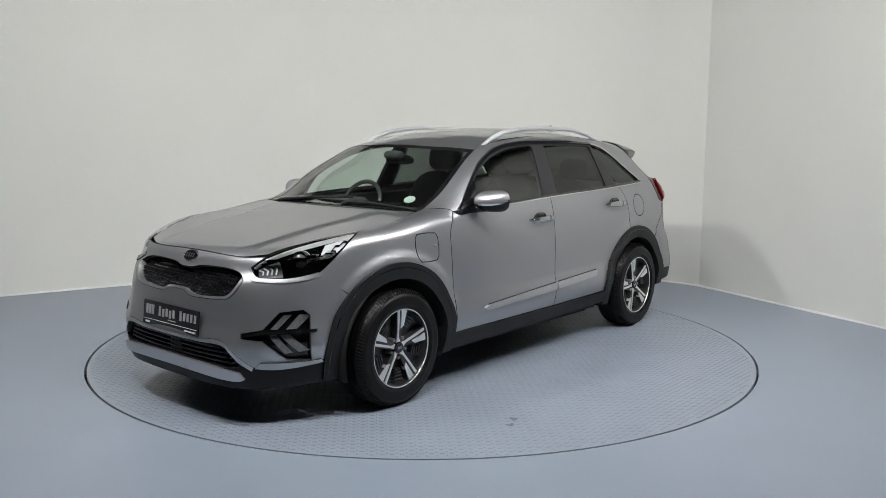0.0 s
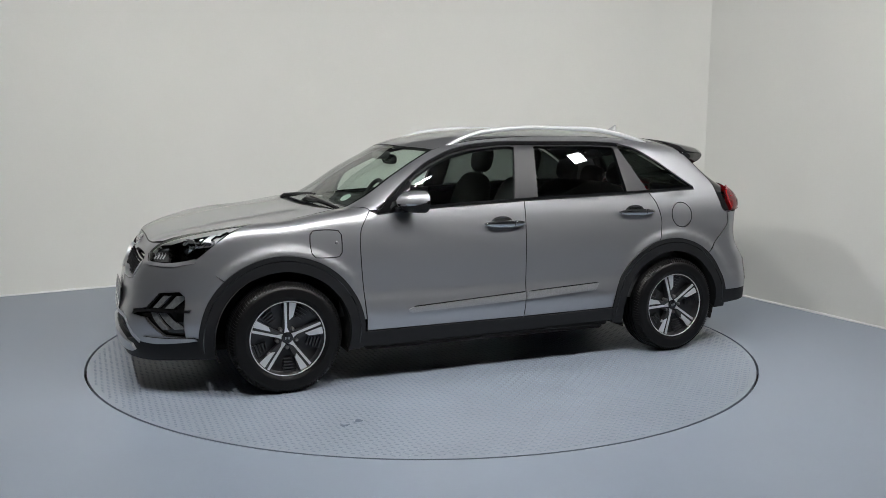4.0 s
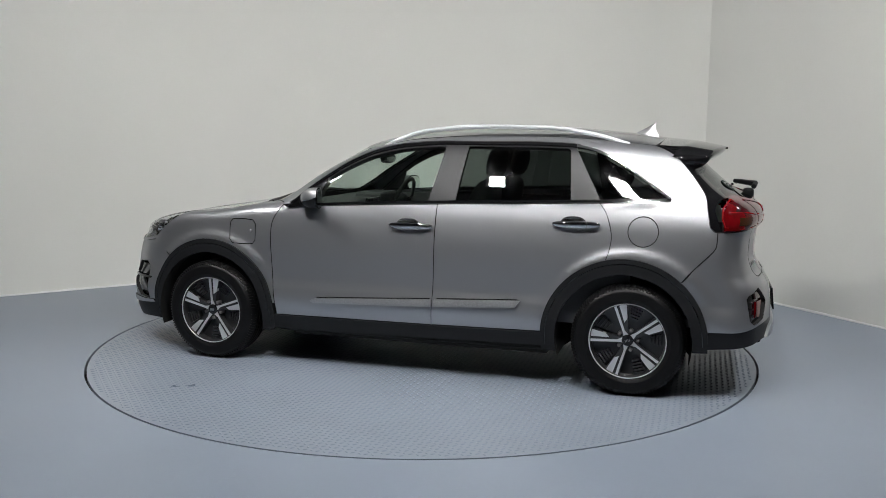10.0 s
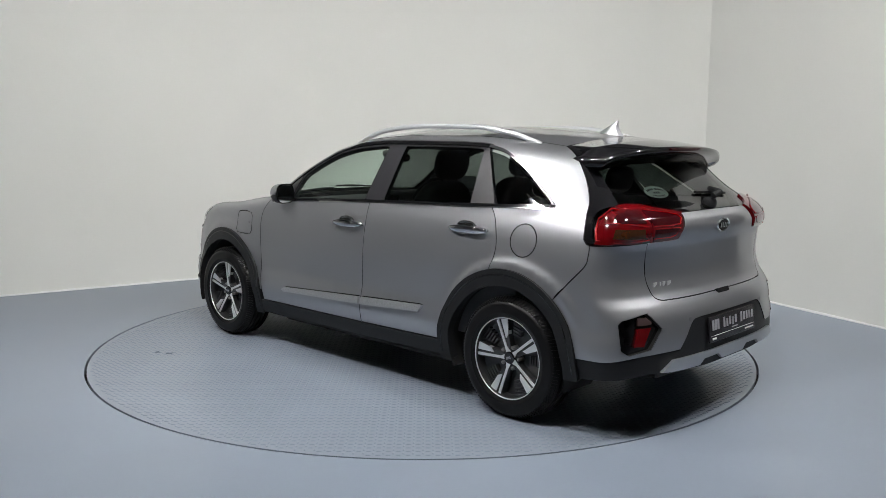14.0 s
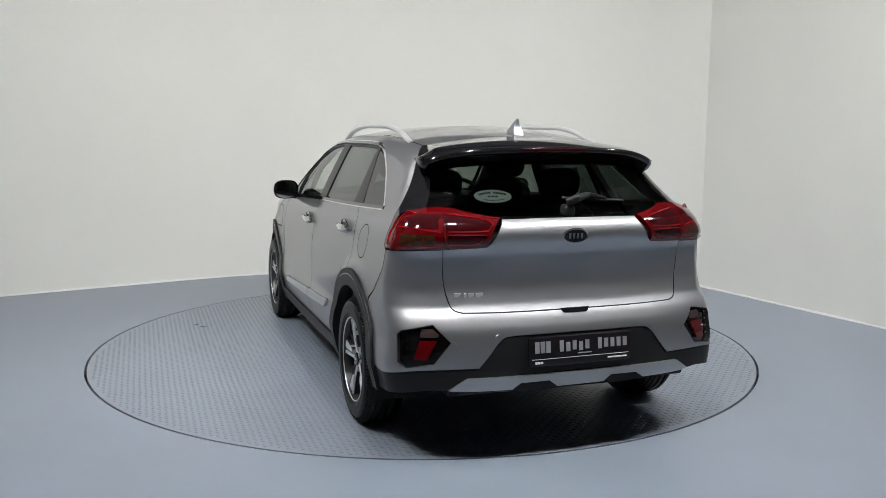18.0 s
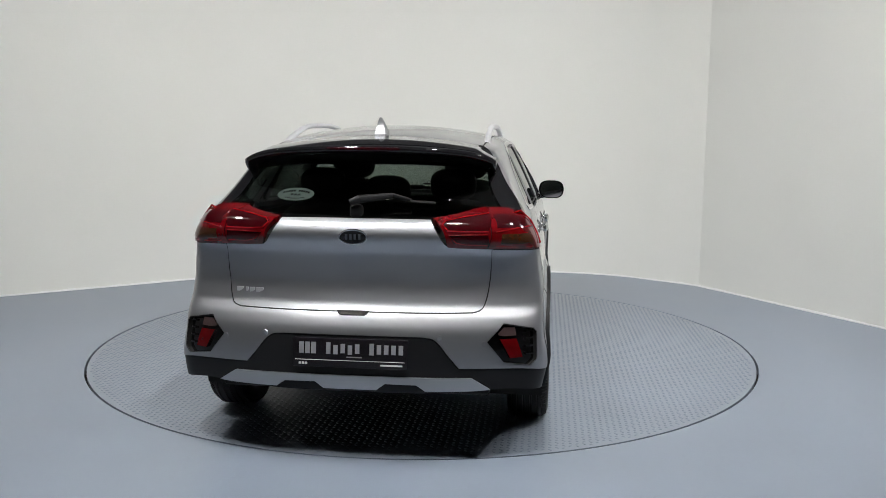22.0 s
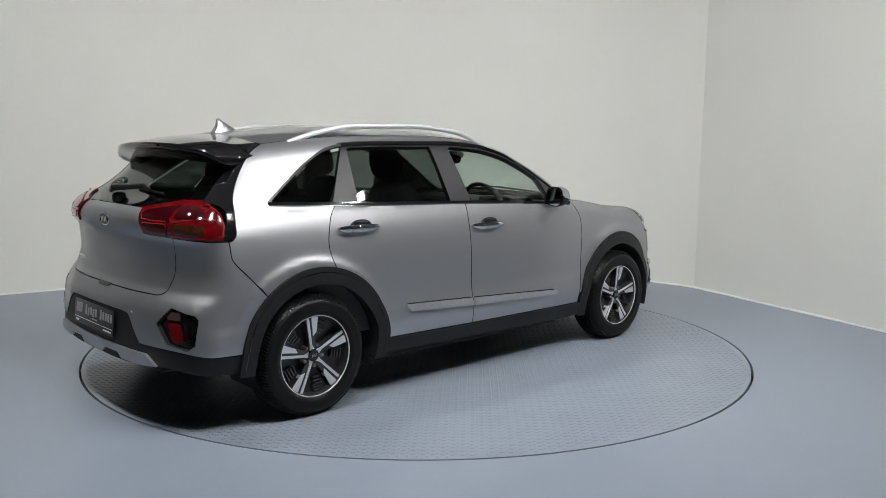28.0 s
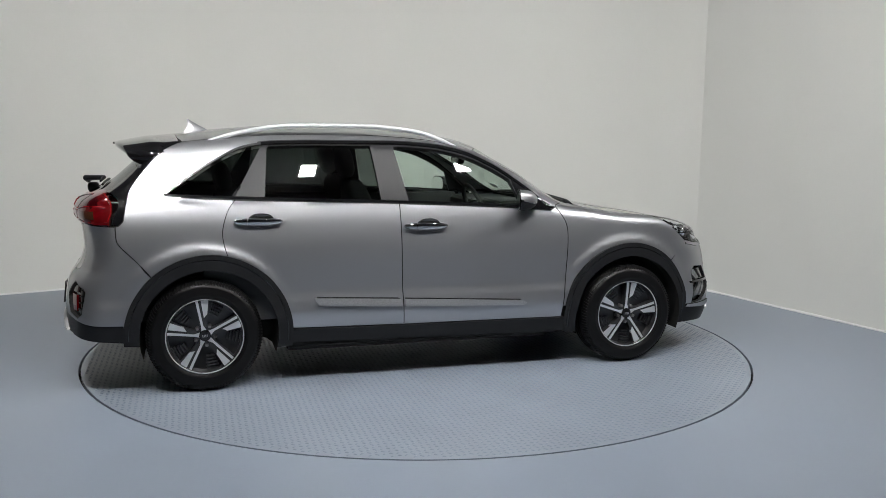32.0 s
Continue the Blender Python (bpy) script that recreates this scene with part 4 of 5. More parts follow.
    panel("rear_skid", skid, TAIL, SATIN, car, off=0.012, deep=0.025, step=0.02, gap=0.0, label="silver rear skid strip")
    # flat undertray between the wheels, added to block light under the car
    bm = bmesh.new()
    box(bm, (-0.02, 0, 0.235), (1.70, 1.44, 0.13), 0.02)
    box(bm, (0.05, 0, 0.26), (3.2, 1.02, 0.09), 0.02)
    part("undertray", bm, DARK, car, "black undertray, added to deepen the shade under the car")
    # bumper ledge notch and parking sensors
    notch = whole([[B(0, 0.688), B(0.076, 0.688)], [B(0.076, 0.688), B(0.064, 0.672), B(0.052, 0.668)], [B(0.052, 0.668), B(0, 0.668)]])
    panel("handle_recess", notch, BEHIND, GLOSS, car, off=0.003, deep=0.01, step=0.01, gap=0.0, label="black tailgate grip")
    for y, z in ((0.40, 0.582), (-0.40, 0.582), (0.600, 0.555), (-0.600, 0.555)):
        c = B(abs(y), z) * (1, 1 if y > 0 else -1, 1)
        bm = bmesh.new()
        lathe(bm, [(0.0001, 0.003), (0.012, 0.002), (0.0135, 0.0)], 16)
        ob = part("parking_sensor", bm, PAINT, car)
        ob.matrix_basis = Matrix.Translation(c) @ pose(0, 0, 0, 0, 0, 180 + (-14 if y > 0 else 14)) @ pose(0, 0, 0, 0, 0, -90)


def car_lamps(car, k):
    hl = k["hl"]
    aim = Aim((-0.62, -0.62, -0.48))
    for right in (False, True):
        s = -1 if right else 1
        lamp = new("headlight")
        lamp.parent = car
        tagged(lamp, "clear headlight with chrome projector and black bezel")
        panel("lens", hl, aim, CLEAR, lamp, off=0.001, deep=0.004, step=0.02, right=right)
        panel("housing", hl, aim, GLOSS, lamp, off=-0.085, deep=-0.08, step=0.02, gap=0.004, right=right)
        # bright light guide along the upper edge
        up = [V(2.050, 0.505, 0.812), V(1.975, 0.545, 0.858), V(1.830, 0.614, 0.910), V(1.684, 0.668, 0.943), V(1.545, 0.716, 0.972)]
        dn = [V(1.550, 0.720, 0.969), V(1.687, 0.673, 0.939), V(1.831, 0.619, 0.906), V(1.975, 0.549, 0.855), V(2.049, 0.509, 0.809)]
        panel("light_guide", [up, dn], aim, WHITE, lamp, off=-0.010, deep=0.02, step=0.012, gap=0.0, right=right)
        # painted ridge under the lens
        lip = [[V(2.060, 0.492, 0.806), V(2.068, 0.545, 0.769), V(2.041, 0.609, 0.762), V(1.961, 0.707, 0.765), V(1.850, 0.780, 0.789)],
               [V(1.850, 0.780, 0.789), V(1.852, 0.784, 0.779)], [V(1.852, 0.784, 0.779), V(1.964, 0.712, 0.750), V(2.048, 0.612, 0.745), V(2.082, 0.540, 0.752), V(2.080, 0.480, 0.795)]]
        panel("lower_ridge", lip, aim, PAINT, lamp, off=0.006, deep=0.02, step=0.012, gap=0.0, right=right)
        # rear pointed reflector
        tip = [[V(1.56, 0.736, 0.958), V(1.72, 0.682, 0.915)], [V(1.72, 0.682, 0.915), V(1.80, 0.735, 0.835)], [V(1.80, 0.735, 0.835), V(1.740, 0.785, 0.872), V(1.56, 0.736, 0.958)]]
        panel("side_reflector", tip, aim, PEARL, lamp, off=-0.022, deep=0.02, step=0.015, gap=0.0, right=right)
        # inner indicator block with chevrons
        inner = [[V(2.045, 0.525, 0.805), V(1.955, 0.592, 0.842)], [V(1.955, 0.592, 0.842), V(1.985, 0.660, 0.780)], [V(1.985, 0.660, 0.780), V(2.040, 0.590, 0.776), V(2.055, 0.545, 0.781)]]
        blk = panel("indicator", inner, aim, SMOKE, lamp, off=-0.024, deep=0.02, step=0.015, gap=0.0, right=right)
        for i in range(4):
            t = i / 4
            a = V(2.035, 0.535, 0.800) * (1 - t) + V(1.96, 0.592, 0.834) * t
            b = V(2.045, 0.575, 0.782) * (1 - t) + V(1.99, 0.645, 0.786) * t
            mid = (a + b) / 2 + V(-0.005, 0.012, 0.004)
            bm = bmesh.new()
            q = [(V(*p) - V(0.012, 0.010, 0.006)) * (1, s, 1) for p in (a, mid, b)]
            tube(bm, q, 0.0045, 6)
            part("chevron", bm, CLEARBLOCK, blk)
        # projector: chrome bezel and ball lens
        c = V(1.862, 0.652, 0.838) * (1, s, 1)
        face = Vector((0.93, 0.28 * s, 0.1)).normalized()
        m = Matrix.Translation(c) @ face.to_track_quat("Y", "Z").to_matrix().to_4x4()
        bm = bmesh.new()
        lathe(bm, [(0.052, -0.03), (0.054, 0.0), (0.050, 0.012), (0.043, 0.010), (0.039, -0.02)], 40)
        ob = part("projector_bezel", bm, CHROME, lamp)
        ob.matrix_basis = m
        bm = bmesh.new()
        blob(bm, (0, 0, 0), (0.038, 0.026, 0.038))
        ob = part("projector_lens", bm, LENS, lamp)
        ob.matrix_basis = m
        for dx, dz, r in ((-0.075, -0.012, 0.024), (0.075, 0.018, 0.022)):
            bm = bmesh.new()
            lathe(bm, [(r, -0.02), (r * 1.04, 0.004), (r * 0.9, 0.006), (r * 0.4, -0.012), (0.0001, -0.014)], 24)
            ob = part("reflector_cup", bm, CHROME, lamp)
            ob.matrix_basis = m @ Matrix.Translation((dx * -s, -0.012, dz))
        # fog lamp block with two angled lights
        block = panel("fog_lamp", k["fog"], NOSE, GLOSS, car, off=-0.030, deep=-0.032, step=0.02, gap=-0.004, right=right, label="gloss black fog lamp block with angled clear lights")
        for a, b, c2, d in (((0.735, 0.585), (0.765, 0.585), (0.735, 0.515), (0.705, 0.515)), ((0.690, 0.585), (0.715, 0.585), (0.678, 0.515), (0.652, 0.515)),
                            ((0.690, 0.490), (0.720, 0.490), (0.775, 0.400), (0.750, 0.395)), ((0.650, 0.490), (0.678, 0.490), (0.735, 0.395), (0.712, 0.390))):
            c = [[F(*a), F(*b)], [F(*b), F(*c2)], [F(*c2), F(*d)], [F(*d), F(*a)]]
            panel("fog_light", c, NOSE, FOGCLEAR, block, off=-0.012, deep=0.02, step=0.012, gap=0.0, right=right)
        c = [[F(0.545, 0.488), F(0.64, 0.508)], [F(0.64, 0.508), F(0.78, 0.508)], [F(0.78, 0.508), F(0.78, 0.494)], [F(0.78, 0.494), F(0.64, 0.492)], [F(0.64, 0.492), F(0.548, 0.474)]]
        panel("fog_bar", c, NOSE, GLOSS, block, off=0.006, deep=0.02, step=0.012, gap=0.0, right=right)
        # tail lamps
        aim2 = Aim((0.72, -0.69, 0))
        split = [V(-1.968, 0.607, 1.143), V(-2.005, 0.617, 1.08), V(-2.038, 0.622, 0.975)]
        outer = [[V(-1.835, 0.826, 0.965), V(-1.93, 0.80, 0.968), V(-2.00, 0.715, 0.972), V(-2.038, 0.622, 0.975)], split[::-1], [V(-1.968, 0.607, 1.143), V(-1.91, 0.655, 1.146), V(-1.845, 0.690, 1.136), V(-1.808, 0.742, 1.09), V(-1.815, 0.79, 1.03), V(-1.835, 0.826, 0.965)]]
        lamp = panel("tail_lamp", outer, aim2, RED, car, off=0.010, deep=0.03, step=0.015, right=right, label="red tail lamp wrapping the rear corner")
        inner = [split, [V(-2.038, 0.622, 0.975), B(0.450, 0.980), B(0.418, 0.998), B(0.350, 1.104)], [B(0.350, 1.104), B(0.48, 1.126), V(-1.968, 0.607, 1.143)]]
        lamp2 = panel("tail_lamp", inner, aim2, RED, car, off=0.010, deep=0.03, step=0.015, right=right, label="red tail lamp on the tailgate")
        dark = [[V(-1.900, 0.785, 0.995), V(-1.95, 0.755, 0.995), V(-2.010, 0.660, 0.997)], [V(-2.010, 0.660, 0.997), V(-1.998, 0.655, 1.040)], [V(-1.998, 0.655, 1.040), V(-1.94, 0.722, 1.040), V(-1.895, 0.760, 1.040)]]
        panel("indicator", dark, aim2, AMBER, lamp, off=0.0115, deep=0.002, step=0.015, right=right)
        top = [[V(-1.860, 0.745, 1.062), V(-1.93, 0.715, 1.060), V(-1.995, 0.635, 1.060)], [V(-1.995, 0.635, 1.060), V(-1.965, 0.632, 1.115)], [V(-1.965, 0.632, 1.115), V(-1.90, 0.680, 1.118), V(-1.862, 0.712, 1.10)]]
        panel("brake_light", top, aim2, DEEPRED, lamp, off=0.0115, deep=0.002, step=0.015, right=right)
        c = [[V(-1.832, 0.80, 1.02), V(-1.842, 0.812, 0.985)], [V(-1.842, 0.812, 0.985), V(-1.875, 0.808, 0.985)], [V(-1.875, 0.808, 0.985), V(-1.860, 0.780, 1.06), V(-1.868, 0.735, 1.105)], [V(-1.868, 0.735, 1.105), V(-1.835, 0.735, 1.095), V(-1.822, 0.775, 1.05)]]
        panel("side_glow_strip", c, aim2, RED, lamp, off=0.0115, deep=0.002, step=0.012, right=right)

        def guide(points, parent, r=0.0035):
            """A thin bright red light guide over the lens."""
            q = np.array([tuple(p) for p in points])
            for _ in range(3):
                q = q - slope(q) * body(q[:, 0], q[:, 1], q[:, 2])[:, None]
            q = (q + slope(q) * 0.0125) * (1, s, 1)
            bm = bmesh.new()
            tube(bm, q, r, 6)
            part("light_guide", bm, BRIGHTRED, parent)

        guide([V(-2.020, 0.640, 1.052), V(-1.96, 0.712, 1.052), V(-1.90, 0.755, 1.052), V(-1.862, 0.775, 1.052)], lamp)
        guide([V(-1.962, 0.630, 1.122), V(-1.905, 0.680, 1.126), V(-1.858, 0.716, 1.108), V(-1.832, 0.760, 1.070), V(-1.832, 0.790, 1.02), V(-1.846, 0.812, 0.982)], lamp, 0.005)
        guide([V(-1.846, 0.812, 0.982), V(-1.93, 0.785, 0.981), V(-1.99, 0.710, 0.983), V(-2.022, 0.640, 0.985)], lamp, 0.003)
        guide([B(0.600, 1.118), B(0.50, 1.106), B(0.415, 1.090), B(0.400, 1.078), B(0.425, 1.052), B(0.50, 1.048), B(0.605, 1.048)], lamp2)
        guide([B(0.600, 0.996), B(0.50, 0.998), B(0.462, 1.006), B(0.430, 1.036), B(0.50, 1.037), B(0.600, 1.037)], lamp2, 0.0022)
        c = [[B(0.605, 1.048), B(0.415, 1.048)], [B(0.415, 1.048), B(0.395, 1.085)], [B(0.395, 1.085), B(0.47, 1.105), B(0.602, 1.122)]]
        panel("brake_light", c, aim2, DEEPRED, lamp2, off=0.0115, deep=0.002, step=0.015, right=right)
        c = [[B(0.605, 1.036), B(0.425, 1.036)], [B(0.425, 1.036), B(0.450, 0.998)], [B(0.450, 0.998), B(0.608, 0.994)]]
        panel("reversing_light", c, aim2, DEEPRED, lamp2, off=0.0115, deep=0.002, step=0.015, right=right)
        # rear fog lamp blocks
        block = panel("rear_fog_lamp", k["rfog"], TAIL, GLOSS, car, off=-0.022, deep=-0.024, step=0.015, gap=-0.004, right=right, label="gloss black rear fog lamp block with a red lens")
        c = [[B(0.682, 0.628), B(0.735, 0.628)], [B(0.735, 0.628), B(0.745, 0.585)], [B(0.745, 0.585), B(0.668, 0.585), B(0.658, 0.60)]]
        panel("reversing_lens", c, TAIL, AMBERCLEAR, block, off=-0.010, deep=0.01, step=0.012, right=right)
        c = [[B(0.665, 0.575), B(0.745, 0.575)], [B(0.745, 0.575), B(0.775, 0.485)], [B(0.775, 0.485), B(0.715, 0.482)]]
        panel("red_lens", c, TAIL, RED, block, off=-0.008, deep=0.012, step=0.012, right=right)
        for z in (0.50, 0.535, 0.57, 0.605):
            c = [[B(0.785, z + 0.006), B(0.822, z + 0.006)], [B(0.822, z + 0.006), B(0.822, z - 0.006)], [B(0.822, z - 0.006), B(0.785, z - 0.006)]]
            panel("fin", c, TAIL, GLOSS, block, off=-0.010, deep=0.012, step=0.012, right=right)


def car_front(car, k):
    """Grille with its patterned mesh, badge and plate."""
    top, low = k["grille"]
    g = panel("grille", whole([top, low]), NOSE, GLOSS, car, off=-0.035, deep=-0.036, step=0.02, gap=-0.003, label="gloss black grille of faceted studs with a silver surround")
    studs = []
    for j in range(10):
        for i in range(-20, 21):
            y, z = i * 0.025 + (0.0125 if j % 2 else 0), 0.646 + j * 0.0158
            studs.append((y, z))
    q = np.array(studs)
    loop = np.array([(p[1], p[2]) for p in ring_of(whole([top, low]), 0.02)])
    q = q[within(q, loop)]
    p, _ = cast(np.stack([np.full(len(q), 2.8), q[:, 0], q[:, 1]], -1), np.broadcast_to((-1.0, 0, 0), (len(q), 3)), 3, 80)
    n = slope(p)
    verts, faces = [], []
    rng = random.Random(2)
    for c, m in zip(p, n):
        c = c - m * 0.034
        u = np.cross((0, 0, 1), m)
        w = np.cross(m, u)
        at = len(verts)
        a = rng.choice((0.5, -0.5))
        k = rng.uniform(0.6, 1.0)
        verts += [c - u * 0.012, c + w * 0.010 + u * 0.008 * a, c + u * 0.012, c - w * 0.010 - u * 0.008 * a, c + m * 0.018 * k + u * 0.009 * a + w * 0.006 * a]
        faces += [(at, at + 1, at + 4), (at + 1, at + 2, at + 4), (at + 2, at + 3, at + 4), (at + 3, at, at + 4)]
    solid("grille_studs", verts, faces, STUD, g)
    inner = [V(p[0], p[1] * 0.975, p[2] + 0.012) for p in low]
    rim = [low, flip(low), [V(p[0], -p[1], p[2]) for p in inner], inner[::-1]]
    panel("grille_lip", rim, NOSE, SATIN, g, off=0.002, deep=0.04, step=0.012, gap=0.0)
    badge(car, F(0, 0.826), slope(np.array([F(0, 0.826)]))[0], 0.066, 0.034)
    badge(car, B(0, 1.024), slope(np.array([B(0, 1.024)]))[0], 0.066, 0.034)
    for c, ahead in ((F(0, 0.508) + V(0.012, 0, 0), 1), (B(0, 0.508) - V(0.010, 0, 0), -1)):
        plate = new("dealer_plate")
        plate.parent = car
        tagged(plate, "black dealer plate with plain grey bars")
        tilt = -6 if ahead > 0 else 6
        plate.matrix_basis = Matrix.Translation(c) @ pose(0, 0, 0, 0, 0, 90 if ahead > 0 else -90) @ pose(0, 0, 0, 90 + (tilt if ahead > 0 else -tilt))
        bm = bmesh.new()
        box(bm, (0, 0, -0.004), (0.525, 0.132, 0.008), 0.003)
        part("board", bm, BOARD, plate)
        bars = [(x, 0.020, 0.022, 0.052, PRINT) for x in (-0.222, -0.194, -0.166)]
        bars += [(x, 0.020 - (0.006 if i in (1, 3) else 0), 0.020, 0.052 if i in (0, 6) else 0.042, PRINT) for i, x in enumerate(np.linspace(-0.098, 0.232, 11)) if i != 5]
        bars += [(x, -0.050, 0.011, 0.010, WHITE) for x in (-0.228, -0.214, -0.200)]
        bars += [(0, -0.034, 0.50, 0.0022, WHITE), (0.19, -0.050, 0.10, 0.007, WHITE), (0.02, -0.018, 0.07, 0.005, PRINT)]
        for x, y, w, h, mat in bars:
            bm = bmesh.new()
            box(bm, (x, y, 0.001), (w, h, 0.002))
            part("lettering_bar", bm, mat, plate)
    # model script on the gate, as plain bars
    m = new("model_badge")
    m.parent = car
    tagged(m, "small chrome model script of plain bars")
    for i, (w, x) in enumerate(((0.034, 0.0), (0.012, 0.036), (0.026, 0.062), (0.036, 0.100))):
        c = B(0.555 - x, 0.760)
        bm = bmesh.new()
        box(bm, (0, 0, 0), (0.006, w, 0.022), 0.002)
        ob = part("letter_bar", bm, ALLOY, m)
        ob.matrix_basis = Matrix.Translation(c)


def badge(car, c, n, w, h):
    """An oval maker's badge with plain strokes."""
    b = new("badge")
    b.parent = car
    tagged(b, "oval chrome-rimmed badge with plain strokes")
    n = Vector(n)
    x = Vector((0, 0, 1)).cross(n).normalized()
    b.matrix_basis = Matrix.Translation(Vector(c)) @ Matrix((x, n.cross(x), n)).transposed().to_4x4()
    bm = bmesh.new()
    lathe(bm, [(0.0001, 0.006), (0.85, 0.006), (0.9, 0.004), (0.9, -0.004)], 40)
    for v in bm.verts:
        v.co = Vector((v.co.x * w, v.co.z * h, v.co.y))
    part("field", bm, GLOSS, b)
    bm = bmesh.new()
    path = [(math.cos(t) * w * 0.95, math.sin(t) * h * 0.95, 0.004) for t in np.linspace(0, 2 * math.pi, 40, endpoint=False)]
    tube(bm, path, 0.0042, 8, closed=True)
    part("rim", bm, CHROME, b)
    bm = bmesh.new()
    for x0, lean in ((-0.030, 0), (-0.010, 0), (0.010, 0), (0.030, 0)):
        box(bm, (x0 * w / 0.066, 0, 0.007), (0.011, 0.026 * h / 0.034, 0.003), turn=Euler((0, 0, radians(-lean))).to_matrix())
    part("strokes", bm, CHROME, b)


def car_details(car):
    """Rails, aerial, spoiler, mirrors, handles, wipers."""
    line = smooth((0.24, 0.0), (0.12, 0.030), (-0.05, 0.056), (-0.40, 0.068), (-0.8, 0.064), (-1.08, 0.042), (-1.30, 0.0))
    for s in (1, -1):
        xs = np.linspace(0.24, -1.30, 60)
        verts, faces = [], []
        m = 10
        for x in xs:
            y = 0.556 - 0.012 * ((x + 0.5) / 0.8) ** 2
            base = T(x, y)
            h = float(line(x))
            for t in np.linspace(0, 2 * math.pi, m, endpoint=False):
                low = math.sin(t) < 0
                z = base[2] + h - 0.012 + 0.015 * math.sin(t)
                verts.append((x, (y - 0.2 * h + 0.0165 * math.cos(t)) * s, z))
        for i in range(len(xs) - 1):
            for j in range(m):
                q = (i * m + j, i * m + (j + 1) % m, (i + 1) * m + (j + 1) % m, (i + 1) * m + j)
                faces.append(q if s > 0 else q[::-1])
        solid("roof_rail", verts, faces, RAIL, car, "silver roof rail", round_off=True)
    # aerial fin
    bm = bmesh.new()
    base = T(-1.36, 0)[2]
    prev = None
    for t in np.linspace(0, 1, 9):
        x0 = -1.235 - 0.175 * t ** 0.8
        x1 = -1.445 + 0.030 * math.sin(t * 2.2)
        w = 0.036 * (1 - t) ** 0.8 + 0.005
        z = base - 0.014 + 0.088 * t
        ring = [bm.verts.new((x0 + (x1 - x0) * a, w * b, z)) for a, b in ((0, 0), (0.35, 0.75), (0.7, 1), (1, 0.7), (1, -0.7), (0.7, -1), (0.35, -0.75))]
        if prev:
            for i in range(7):
                bm.faces.new((prev[i], prev[(i + 1) % 7], ring[(i + 1) % 7], ring[i]))
        prev = ring
    bm.faces.new(prev)
    part("aerial_fin", bm, PAINT, car, "silver shark-fin aerial", 50)
    # spoiler over the rear screen
    verts, faces = [], []
    ys = np.linspace(-0.615, 0.615, 61)
    for y in ys:
        e = abs(y) / 0.615
        x0 = -1.500 + 0.045 * e ** 2
        top = T(x0, min(abs(y), 0.56))
        xt = -1.856 + 0.110 * e ** 2.5
        zt = 1.428 - 0.030 * e ** 2 - 0.035 * e ** 8
        z0 = top[2] - 0.06 * max(0, e - 0.85) / 0.15
        und = 1.332 - 0.050 * e ** 4
        sec = [(x0, z0 + 0.002), (x0 * 0.5 + xt * 0.5, (z0 + zt) / 2 + 0.008), (xt + 0.03, zt + 0.002), (xt, zt - 0.006), (xt + 0.004, zt - 0.026), (xt + 0.03, zt - 0.050), (xt + 0.08, und + 0.010), (xt + 0.13, und + 0.004), (xt + 0.20, z0 - 0.055)]
        verts += [(a, y, b) for a, b in sec]
    m = len(sec)
    for i in range(len(ys) - 1):
        for j in range(m):
            faces.append((i * m + j, (i + 1) * m + j, (i + 1) * m + (j + 1) % m, i * m + (j + 1) % m))
    faces += [tuple(range(m)), tuple(range((len(ys) - 1) * m, len(ys) * m))[::-1]]
    sp = solid("spoiler", verts, [f[::-1] for f in faces], GLOSS, car, "gloss black roof spoiler", round_off=True)
    bm = bmesh.new()
    box(bm, (-1.854, 0, 1.414), (0.012, 0.34, 0.012), 0.003)
    part("high_brake_light", bm, DEEPRED, sp)
    # mirrors
    for s in (1, -1):
        mir = new("door_mirror")
        mir.parent = car
        tagged(mir, "grey door mirror with chrome and black lower part")
        seam = -0.14

        def rim(u):
            """Half height, depth and rear plane of the housing at u from the arm to the tip."""
            e = abs(2 * u - 1)
            full = (1 - e ** 3.2) ** 0.5 if e < 1 else 0.0
            return 0.010 + 0.056 * full, 0.022 + 0.118 * full * (1 - 0.25 * u), 0.570 - 0.045 * u

        def housing(lo, hi, grow=0.0, u0=0.0, u1=1.0, n=26, m=16):
            verts, faces = [], []
            for u in np.linspace(u0, u1, n):
                h, d, xr = rim(u)
                for q in np.linspace(lo, hi, m):
                    a = q * math.pi / 2
                    verts.append((xr + (d + grow) * math.cos(a) ** 0.75, (0.812 + 0.182 * u) * s, 1.086 + 0.004 * u + (h + grow) * math.sin(a)))
            for i in range(n - 1):
                for k in range(m - 1):
                    q = (i * m + k, (i + 1) * m + k, (i + 1) * m + k + 1, i * m + k + 1)
                    faces.append(q if s > 0 else q[::-1])
            return verts, faces, m

        for name, lo, hi, mat in (("shell", seam, 1.0, PAINT), ("lower_shell", -1.0, seam, PLASTIC)):
            verts, faces, m = housing(lo, hi)
            solid(name, verts, faces, mat, mir, round_off=True)
        verts, faces, m = housing(seam - 0.07, seam + 0.04, 0.003, 0.34, 0.985, 20, 5)
        solid("indicator_strip", verts, faces, CHROME, mir, round_off=True)
        # black rim and glass on the rear side
        for name, k, dx, mat in (("rim", 1.0, 0.002, GLOSS), ("mirror_glass", 0.88, -0.004, MIRROR)):
            verts = []
            us = np.linspace(0, 1, 22)
            for sign in (1, -1):
                for u in us if sign > 0 else us[::-1]:
                    h, d, xr = rim(u)
                    verts.append((xr + dx, (0.903 + 0.182 * k * (u - 0.5)) * s, 1.088 + sign * h * k))
            back = [(x + 0.004, y, z) for x, y, z in verts]
            n = len(verts)
